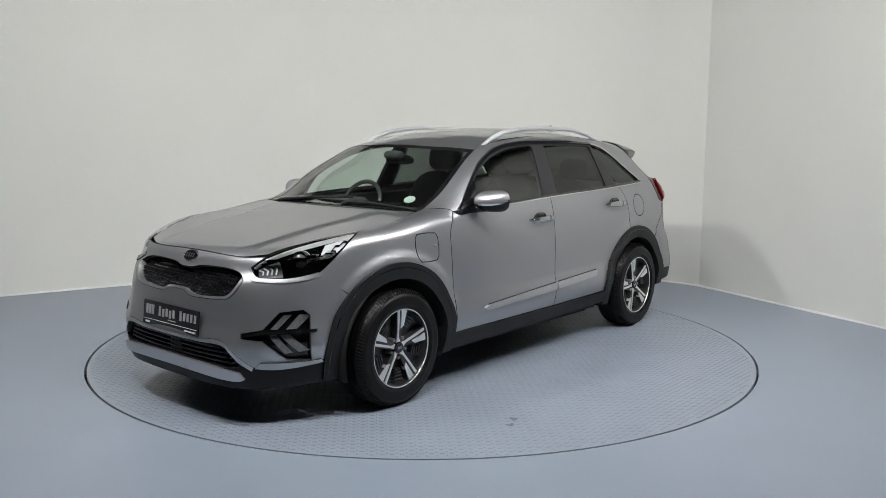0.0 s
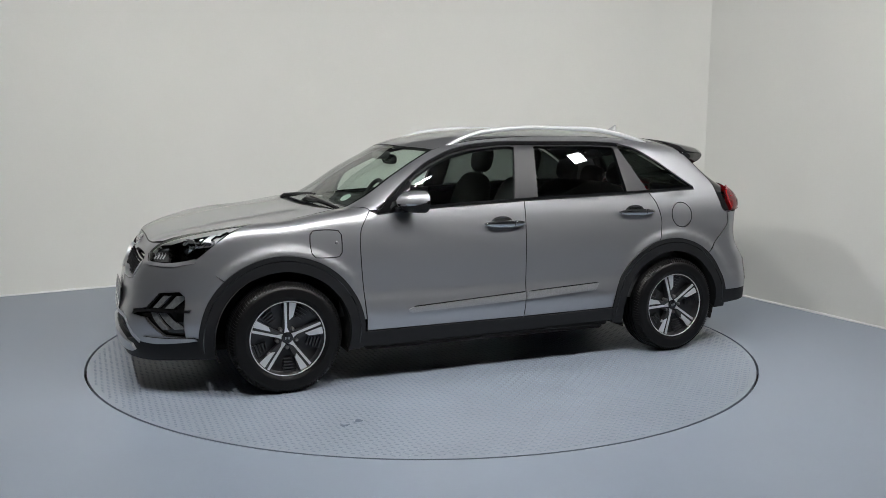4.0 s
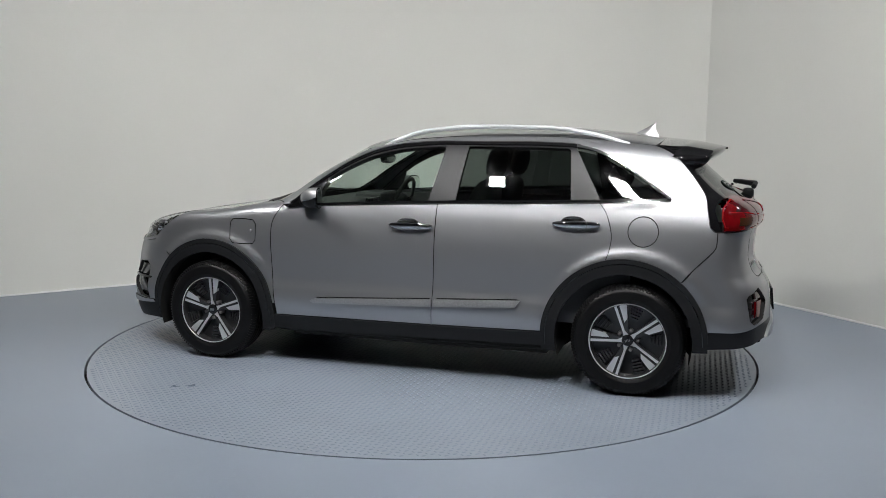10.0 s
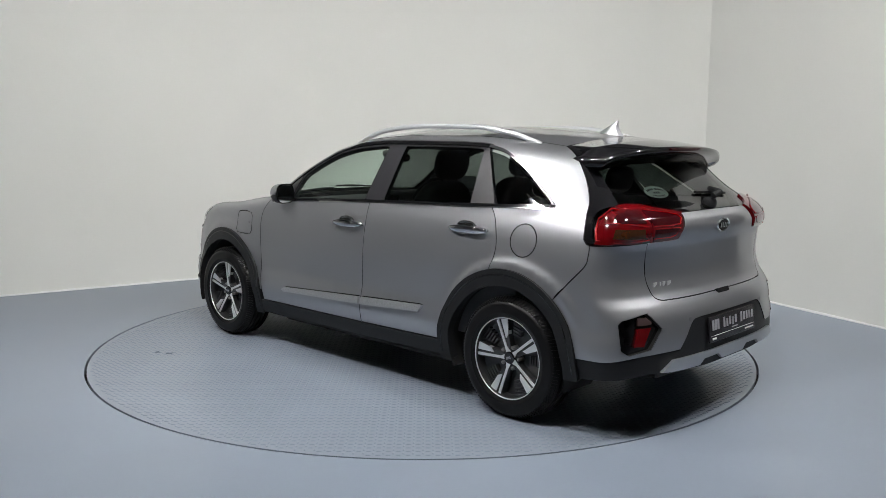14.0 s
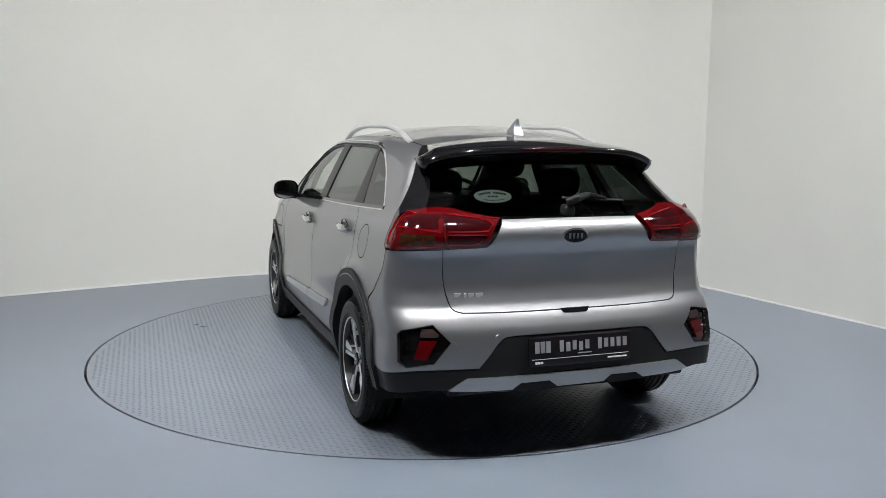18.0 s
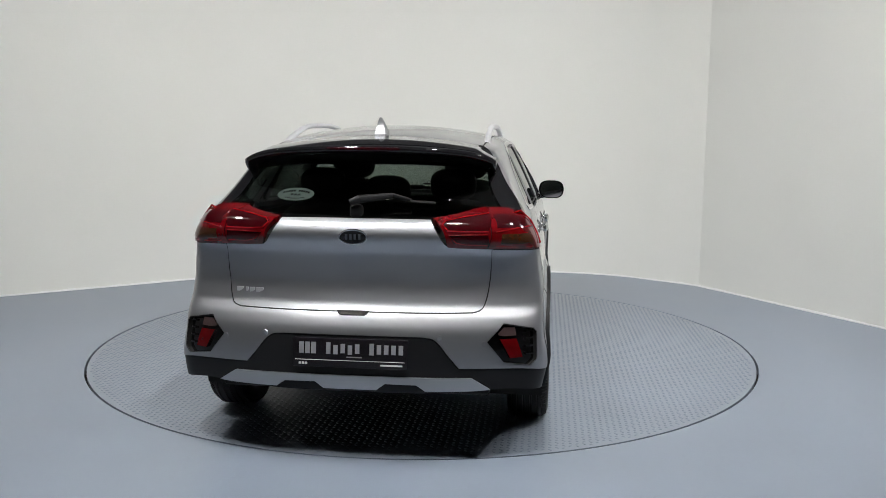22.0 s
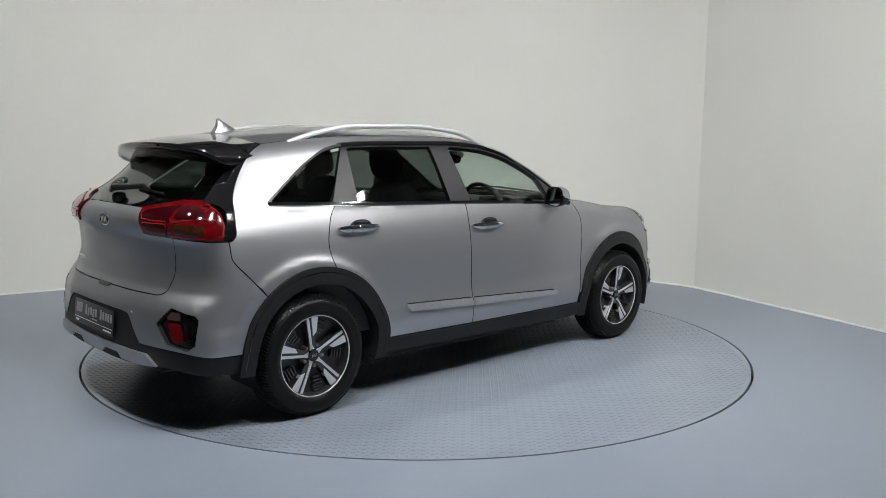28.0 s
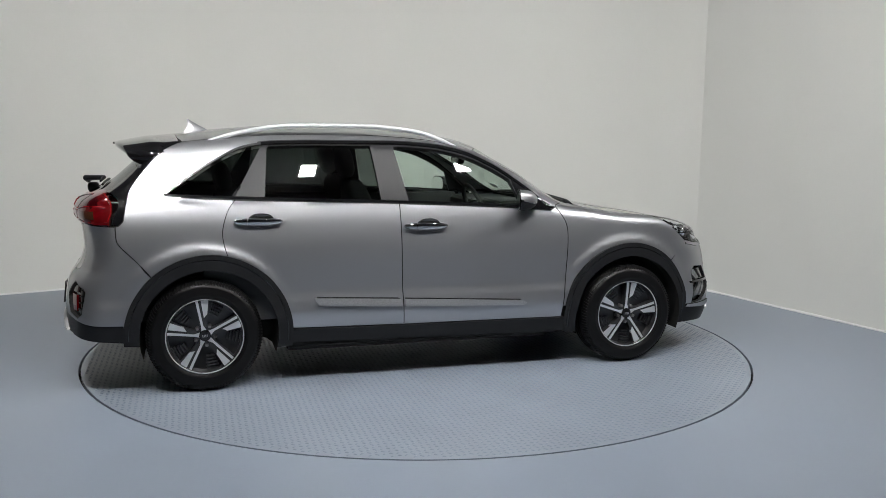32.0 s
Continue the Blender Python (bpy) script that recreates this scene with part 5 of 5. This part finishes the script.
            fs = [tuple(range(n)), tuple(range(n, 2 * n))[::-1]] + [(i, i + n, (i + 1) % n + n, (i + 1) % n) for i in range(n)]
            solid(name, verts + back, [f[::-1] for f in fs] if s > 0 else fs, mat, mir)
        bm = bmesh.new()
        box(bm, (0.650, 0.835 * s, 1.036), (0.090, 0.110, 0.036), 0.014, Euler((radians(8 * s), 0, radians(-10 * s))).to_matrix())
        part("arm", bm, GLOSS, mir)
        # handles
        for x, z in ((-0.036, 0.934), (-1.038, 0.978)):
            c = L(x, z)
            h = new("door_handle")
            h.parent = car
            tagged(h, "chrome pull handle over a scooped recess")
            bm = bmesh.new()
            rings = []
            for r, y in ((1.0, 0.0), (0.985, 0.006), (0.93, 0.0075), (0.86, 0.003), (0.5, 0.0015), (0.08, 0.001)):
                rings.append([bm.verts.new((0.018 + 0.078 * r * math.copysign(abs(math.cos(t)) ** 0.8, math.cos(t)), y, -0.003 + 0.050 * r * math.sin(t))) for t in np.linspace(0, 2 * math.pi, 36, endpoint=False)])
            for a, b in zip(rings, rings[1:]):
                for i in range(36):
                    bm.faces.new((a[i], a[(i + 1) % 36], b[(i + 1) % 36], b[i]))
            bm.faces.new(rings[-1])
            part("recess", bm, CUP, h, "", 40)

            def grip(x0, x1, name, mat, grow=0.0):
                verts, faces, n, m = [], [], 22, 14
                for t in np.linspace(0, 1, n):
                    xx = x0 + (x1 - x0) * t
                    e = xx / 0.138
                    tall = 0.006 + 0.0165 * max(0.0, 1 - abs(e) ** 2.6) ** 0.6
                    out = 0.008 + 0.020 * max(0.0, 1 - abs(e) ** 2.2) ** 0.5
                    for k in range(m):
                        a = 2 * math.pi * k / m
                        verts.append((xx, out + (0.012 + grow) * math.sin(a), 0.002 + (tall + grow) * math.copysign(abs(math.cos(a)) ** 0.8, math.cos(a))))
                for i in range(n - 1):
                    for k in range(m):
                        faces.append((i * m + k, (i + 1) * m + k, (i + 1) * m + (k + 1) % m, i * m + (k + 1) % m))
                faces += [tuple(range(m)), tuple(range((n - 1) * m, n * m))[::-1]]
                solid(name, verts, [f[::-1] for f in faces], mat, h, round_off=True)

            grip(-0.060, 0.138, "grip", BRIGHTWORK)
            grip(-0.136, -0.063, "lock_cover", BRIGHTWORK, 0.0008)
            h.matrix_basis = Matrix.Translation(c * (1, s, 1)) @ Matrix.Diagonal((1, s, 1, 1)) @ pose(0, 0, 0, -6)
    # wipers
    for y0, y1, x1 in ((-0.55, 0.05, 0.10), (0.10, 0.60, 0.10)):
        w = new("windscreen_wiper")
        w.parent = car
        tagged(w, "black windscreen wiper at rest")
        bm = bmesh.new()
        a, b = T(1.06, y0), T(1.015, y1)
        tube(bm, [a + V(0, 0, -0.01), a + V(-0.005, 0.05, 0.010), (a + b) / 2 + V(-0.02, 0, 0.014), b + V(-0.02, 0, 0.008)], [0.014, 0.010, 0.007, 0.005], 8)
        part("arm", bm, PLASTIC, w)
        bm = bmesh.new()
        tube(bm, [T(1.03 - 0.03 * t, y0 + 0.02 + (y1 - y0 + 0.05) * t) + V(-0.012, 0, 0.003) for t in np.linspace(0, 1, 8)], 0.007, 6)
        part("blade", bm, RUBBER, w)
    w = new("rear_wiper")
    w.parent = car
    tagged(w, "black rear wiper on the tailgate glass")
    bm = bmesh.new()
    c = Vector(B(0.0, 1.128))
    blob(bm, c + Vector((-0.015, 0, 0.005)), (0.035, 0.030, 0.032), power=3)
    part("hub", bm, PLASTIC, w)
    bm = bmesh.new()
    tube(bm, [V(*c) + V(-0.045, 0.02, 0.045), V(*c) + V(-0.055, -0.02, 0.062), B(-0.15, 1.190) + V(-0.045, 0, 0.01), B(-0.24, 1.172) + V(-0.035, 0, 0.01)], [0.016, 0.020, 0.014, 0.007], 10)
    part("arm", bm, PLASTIC, w)
    bm = bmesh.new()
    tube(bm, [B(-0.02 - 0.33 * t, 1.185 - 0.018 * t) + V(-0.016, 0, 0) for t in np.linspace(0, 1, 8)], 0.008, 6)
    part("blade", bm, RUBBER, w)
    # inspection disc inside the windscreen
    c = T(0.90, 0.52)
    n = Vector(slope(np.array([c]))[0])
    bm = bmesh.new()
    lathe(bm, [(0.0001, 0.001), (0.036, 0.001), (0.036, -0.001)], 28)
    d = part("screen_disc", bm, PALE, car, "small round pale disc on the windscreen")
    d.matrix_basis = Matrix.Translation(Vector(c) - n * 0.006) @ n.to_track_quat("Y", "Z").to_matrix().to_4x4()


def wheel(car):
    """One road wheel on the left: tyre, rim, spokes, hub cap, nuts; copied to the other corners."""
    w = new("wheel")
    w.parent = car
    tagged(w, "five-spoke alloy wheel with black tyre")
    # the tyre: y outward
    bm = bmesh.new()
    prof = [(0.216, -0.090), (0.235, -0.102), (0.275, -0.106), (0.299, -0.098), (0.312, -0.082)]
    for y in (-0.066, -0.034, 0.0, 0.034, 0.066):
        prof += [(0.3235, y - 0.012), (0.3255, y - 0.004)] if y < 0 else [(0.3255, y - 0.006)]
        if y < 0.06:
            prof += [(0.3255, y + 0.011), (0.3165, y + 0.0125), (0.3165, y + 0.0205), (0.3255, y + 0.022)]
    prof += [(0.312, 0.084), (0.299, 0.098), (0.290, 0.1035), (0.288, 0.1045), (0.275, 0.1065), (0.246, 0.1045), (0.243, 0.1055), (0.235, 0.103), (0.222, 0.094), (0.214, 0.088)]
    lathe(bm, prof, 96)
    tyre = part("tyre", bm, RUBBER, w, "black rubber tyre", 30)
    verts, faces = [], []
    for k in range(110):
        for y0, y1, lean in ((-0.098, -0.070, 0.02), (0.070, 0.098, -0.02)):
            a = 2 * math.pi * k / 110
            at = len(verts)
            for y, da, r in ((y0, 0, 0.3075 if y0 < 0 else 0.3265), (y1, lean, 0.3265 if y0 < 0 else 0.3075)):
                for dd in (-0.010, 0.010):
                    verts.append((r * math.cos(a + da + dd), y, r * math.sin(a + da + dd)))
            faces.append((at, at + 1, at + 3, at + 2))
            for i in range(4):
                v = verts[at + i]
                verts.append((v[0] * 0.97, v[1], v[2] * 0.97))
            faces += [(at, at + 2, at + 6, at + 4), (at + 1, at + 5, at + 7, at + 3), (at, at + 4, at + 5, at + 1), (at + 2, at + 3, at + 7, at + 6)]
    tagged(solid("tread", verts, faces, RUBBER, tyre), kind="stuff")
    # rim
    bm = bmesh.new()
    lathe(bm, [(0.218, 0.088), (0.222, 0.093), (0.220, 0.0965), (0.213, 0.094), (0.2085, 0.084), (0.205, 0.05), (0.196, -0.02), (0.200, -0.085), (0.216, -0.090)], 72)
    part("rim", bm, RIMBLACK, w)
    bm = bmesh.new()
    lathe(bm, [(0.2125, 0.0935), (0.2140, 0.0972), (0.2180, 0.0970), (0.2165, 0.0950)], 72, closed=True)
    part("rim_edge", bm, ALLOY, w)
    bm = bmesh.new()
    lathe(bm, [(0.0001, 0.030), (0.17, 0.028), (0.205, 0.040), (0.205, 0.02), (0.0001, 0.01)], 60)
    part("rim_back", bm, RIMBLACK, w)
    bm = bmesh.new()
    lathe(bm, [(0.145, 0.006), (0.145, 0.0), (0.05, 0.0), (0.05, 0.006)], 48)
    part("brake_disc", bm, DISC, w)

    def radial(outline, y0, y1, a, name, mat, bev=0.0015):
        """An outline of (radius, offset) set out at angle a."""
        bm = bmesh.new()
        c, s = math.cos(a), math.sin(a)
        n = len(outline)
        lo = [bm.verts.new((r * c - o * s, y0, r * s + o * c)) for r, o in outline]
        dish = lambda r: -0.018 * (1 - min(1, r / 0.2)) ** 1.5
        hi = [bm.verts.new((r * c - o * s, y1 + dish(r), r * s + o * c)) for r, o in outline]
        bm.faces.new(lo)
        bm.faces.new(hi)
        for i in range(n):
            bm.faces.new((lo[i], lo[(i + 1) % n], hi[(i + 1) % n], hi[i]))
        return part(name, bm, mat, w, angle=20)
    for i in range(5):
        a = math.pi / 2 + 2 * math.pi * i / 5
        # carrier in black, slim bright rib, broad bright blade, finned insert
        radial([(0.02, -0.022), (0.05, -0.020), (0.10, -0.017), (0.208, -0.024), (0.208, 0.064), (0.125, 0.034), (0.05, 0.020), (0.02, 0.022)], 0.03, 0.078, a, "spoke", RIMBLACK)
        radial([(0.030, -0.015), (0.060, -0.012), (0.20, -0.017), (0.211, -0.018), (0.211, -0.003), (0.19, -0.002), (0.060, 0.001), (0.030, 0.014)], 0.05, 0.0835, a, "spoke_rib", ALLOY)
        radial([(0.104, 0.0125), (0.205, 0.0135), (0.2075, 0.017), (0.203, 0.051), (0.198, 0.054), (0.122, 0.035)], 0.05, 0.083, a, "spoke_blade", ALLOY)
        b = a + radians(36)
        for j in range(5):
            r = 0.122 + 0.018 * j
            half = 0.030 + 0.30 * (r - 0.11)
            radial([(r, -half * 0.85), (r + 0.008, -half * 0.9), (r + 0.008, half * 0.45), (r, half * 0.42)], 0.02, 0.062, b, "insert_fin", RIMBLACK)
        nut = bmesh.new()
        lathe(nut, [(0.011, 0.03), (0.0105, 0.068), (0.007, 0.073), (0.0001, 0.074)], 12, (0.058 * math.cos(b), 0, 0.058 * math.sin(b)))
        part("wheel_nut", nut, DISC, w)
    bm = bmesh.new()
    lathe(bm, [(0.033, 0.04), (0.033, 0.073), (0.029, 0.078), (0.0001, 0.080)], 32)
    cap = part("hub_cap", bm, GLOSS, w)
    bm = bmesh.new()
    for x, t in ((-0.012, 0), (-0.004, 0), (0.004, 0), (0.012, 0)):
        box(bm, (x, 0.080, 0), (0.003, 0.002, 0.014), turn=Euler((0, radians(t), 0)).to_matrix())
    part("cap_strokes", bm, SATIN, cap)
    w.matrix_basis = pose(1.35, 0.785, 0.3245)
    spots = ((-1.35, 0.787, 0, 18), (1.35, -0.785, 180, -3), (-1.35, -0.787, 180, 9))
    for x, y, turn, roll in spots:
        c = copy_thing(w, pose(x, y, 0.3245, 0, 0, turn) @ pose(0, 0, 0, 0, roll, 0))


def wheel_house(car):
    """Dark liners above the wheels, and the underside."""
    for (cx, cz) in (FC, RC):
        for s in (1, -1):
            n = 30
            angles = [radians(t) for t in np.linspace(-18, 198, n)]
            rows = [(0.86, 0.389), (0.60, 0.389), (0.52, 0.36)]
            verts = [(cx + r * math.cos(a), y * s, cz + r * math.sin(a)) for y, r in rows for a in angles] + [(cx, 0.50 * s, cz)]
            faces = [(i * n + k, i * n + k + 1, (i + 1) * n + k + 1, (i + 1) * n + k) for i in range(2) for k in range(n - 1)]
            faces += [(2 * n + k, 2 * n + k + 1, 3 * n) for k in range(n - 1)]
            solid("wheel_liner", verts, faces, DARK, car, "dark wheel arch liner", round_off=True)
    bm = bmesh.new()
    box(bm, (0.02, 0, 0.235), (1.75, 1.60, 0.05), 0.02)
    box(bm, (1.85, 0, 0.225), (0.55, 1.05, 0.04), 0.015)
    box(bm, (1.35, 0, 0.30), (0.9, 0.95, 0.14), 0.02)
    box(bm, (-1.35, 0, 0.33), (0.9, 0.95, 0.16), 0.02)
    box(bm, (-1.88, 0, 0.34), (0.40, 1.25, 0.06), 0.02)
    part("underside", bm, DARK, car, "dark underside")


def cabin(car):
    """Seats, dashboard, wheel, mirror and lining seen through the glass."""
    bm = bmesh.new()
    box(bm, (-0.45, 0, 0.42), (2.9, 1.46, 0.05))
    box(bm, (0.98, 0, 0.70), (0.06, 1.50, 0.60))
    box(bm, (-1.60, 0, 0.72), (0.50, 1.30, 0.56))
    for s in (1, -1):
        box(bm, (-0.25, 0.79 * s, 0.70), (2.2, 0.04, 0.62), 0.01)
        box(bm, (-0.30, 0.765 * s, 0.99), (1.9, 0.05, 0.09), 0.02)
    part("cabin_shell", bm, TRIM, car, "dark cabin lining")
    lin = whole([[T(0.36, 0), T(0.33, 0.3), T(0.24, 0.50)], [T(0.24, 0.50), T(-0.4, 0.52), T(-1.40, 0.50)], [T(-1.40, 0.50), T(-1.42, 0)]])
    panel("headlining", lin, TOP, LINER, car, off=-0.045, deep=0.01, step=0.08)
    bm = bmesh.new()
    box(bm, (0.80, 0, 0.955), (0.42, 1.46, 0.13), 0.05)
    box(bm, (0.62, 0, 0.84), (0.20, 1.44, 0.24), 0.05)
    box(bm, (0.66, -0.36, 1.015), (0.22, 0.36, 0.08), 0.035)
    d = part("dashboard", bm, TRIM, car, "dark dashboard with hooded dials")
    bm = bmesh.new()
    box(bm, (0.56, 0.0, 0.97), (0.02, 0.24, 0.13), 0.008, Euler((0, radians(-14), 0)).to_matrix())
    part("screen", bm, GLOSS, d)
    st = new("steering_wheel")
    st.parent = car
    tagged(st, "dark three-spoke steering wheel on the right-hand side")
    bm = bmesh.new()
    tube(bm, [(0, 0.180 * math.cos(t), 0.180 * math.sin(t)) for t in np.linspace(0, 2 * math.pi, 40, endpoint=False)], 0.0155, 10, closed=True)
    part("wheel_rim", bm, CLOTH, st)
    bm = bmesh.new()
    blob(bm, (0.01, 0, 0), (0.03, 0.065, 0.055), power=3)
    box(bm, (0.005, 0.11, 0), (0.015, 0.12, 0.035), 0.006)
    box(bm, (0.005, -0.11, 0), (0.015, 0.12, 0.035), 0.006)
    box(bm, (0.005, 0, -0.11), (0.015, 0.04, 0.12), 0.006)
    part("spokes", bm, TRIM, st)
    st.matrix_basis = pose(0.455, -0.36, 0.985, 0, -24, 0)
    first = None
    for y in (0.36, -0.36):
        if first is None:
            s = new("front_seat")
            s.parent = car
            tagged(s, "black leather front seat with a separate headrest")
            bm = bmesh.new()
            blob(bm, (0, 0, 0.10), (0.27, 0.25, 0.085), power=4)
            part("seat_cushion", bm, CLOTH, s)
            bm = bmesh.new()
            blob(bm, (-0.34, 0, 0.42), (0.085, 0.245, 0.33), power=3.2, turn=Euler((0, radians(-17), 0)).to_matrix())
            part("backrest", bm, CLOTH, s)
            bm = bmesh.new()
            blob(bm, (-0.475, 0, 0.845), (0.055, 0.135, 0.105), power=2.8, turn=Euler((0, radians(-12), 0)).to_matrix())
            part("headrest", bm, CLOTH, s)
            bm = bmesh.new()
            for q in (0.06, -0.06):
                tube(bm, [(-0.43, q, 0.68), (-0.465, q, 0.80)], 0.007, 8)
            part("headrest_posts", bm, CHROME, s)
            s.matrix_basis = pose(0.02, y, 0.46)
            first = s
        else:
            copy_thing(first, pose(0.02, y, 0.46))
    bench = new("rear_bench")
    bench.parent = car
    tagged(bench, "black rear bench with three headrests")
    bm = bmesh.new()
    blob(bm, (-0.72, 0, 0.60), (0.26, 0.66, 0.09), power=4)
    part("seat_cushion", bm, CLOTH, bench)
    bm = bmesh.new()
    blob(bm, (-1.08, 0, 0.86), (0.09, 0.64, 0.30), power=4, turn=Euler((0, radians(-22), 0)).to_matrix())
    part("backrest", bm, CLOTH, bench)
    for y, h in ((0.36, 1.215), (0.0, 1.175), (-0.36, 1.215)):
        bm = bmesh.new()
        blob(bm, (-1.215, y, h), (0.05, 0.125, 0.085), power=3.0, turn=Euler((0, radians(-12), 0)).to_matrix())
        part("headrest", bm, CLOTH, bench)
    mi = new("rear_view_mirror")
    mi.parent = car
    tagged(mi, "black rear-view mirror under the windscreen top")
    bm = bmesh.new()
    blob(bm, (0.43, 0, 1.315), (0.025, 0.125, 0.036), power=3)
    part("housing", bm, GLOSS, mi)
    bm = bmesh.new()
    blob(bm, (0.49, 0, 1.345), (0.06, 0.06, 0.030), power=3)
    part("sensor_cover", bm, TRIM, mi)


# tone of the unseen north wall, kept dark for reflections in hood and roof
DARKWALL = material("dark_reflected_wall", (0.07, 0.07, 0.075), 0.8, grain=0.03, stain=0.05)
RIDGE = material("silver_ridge", (0.60, 0.61, 0.63), 0.32, metal=0.8, coat=0.2, grain=0.03, scale=900, even=True)
PEARL = material("pearl_reflector", (0.70, 0.71, 0.72), 0.22, metal=0.4, coat=0.4)
STUD = material("satin_black_studs", (0.008, 0.008, 0.009), 0.22, ior=1.4)
SMOKE = material("smoked_silver", (0.22, 0.225, 0.23), 0.25, metal=0.7)
CLEARBLOCK = material("frosted_clear_block", (0.50, 0.51, 0.52), 0.18, coat=0.4)
FOGCLEAR = material("smoked_clear_block", (0.10, 0.105, 0.11), 0.12, coat=0.5, stain=0.3, stain_scale=60)
LENS = material("projector_glass", (0.10, 0.11, 0.12), 0.03, coat=1.0, metal=0.3)
MIRROR = material("mirror", (0.85, 0.86, 0.86), 0.02, metal=1.0)
BRIGHTWORK = material("dark_chrome", (0.55, 0.56, 0.57), 0.07, metal=1.0)
# chrome darkened in its colour: dark handle scoops, shadow line over the door strip
CUP = material("darkened_chrome", (0.16, 0.162, 0.168), 0.12, metal=0.85, coat=0.5)
BOARD = material("dark_plate_board", (0.012, 0.010, 0.013), 0.25, coat=0.3)
AMBERCLEAR = material("smoky_clear_lens", (0.055, 0.036, 0.036), 0.10, coat=0.5)
GREYWALL = material("grey_wall_paint", (0.22, 0.22, 0.22), 0.7, grain=0.03, stain=0.05)
STICKER = material("sticker_film", (0.030, 0.042, 0.037), 0.9, ior=1.2, stain=0.1, stain_scale=30)


def car():
    c = holder("car", "grey metallic crossover car with black wheel arches and silver roof rails", "car")
    k = car_body(c)
    car_glass(c, k)
    car_cladding(c, k)
    car_lamps(c, k)
    car_front(c, k)
    car_details(c)
    wheel(c)
    wheel_house(c)
    cabin(c)
    return c


hall()
floor_sheet()
floodlights()
TABLE = turntable()
CAR = car()

# the way the turntable goes round, in degrees
turned = smooth((0.0, 228.44), (6.0, 188.50), (9.0, 168.58), (13.0, 141.56), (19.0, 101.83), (23.0, 75.38), (28.0, 41.74), (32.0, 15.06))


def motions():
    times = np.linspace(0, 32, 65)
    walk(TABLE, [(float(t), pose(0, 0, 0, 0, 0, float(turned(t)))) for t in times])
    walk(CAR, [(float(t), pose(0, 0, 0, 0, 0, float(turned(t))) @ pose(-0.1559, 0.0132, 0.0)) for t in times])


motions()
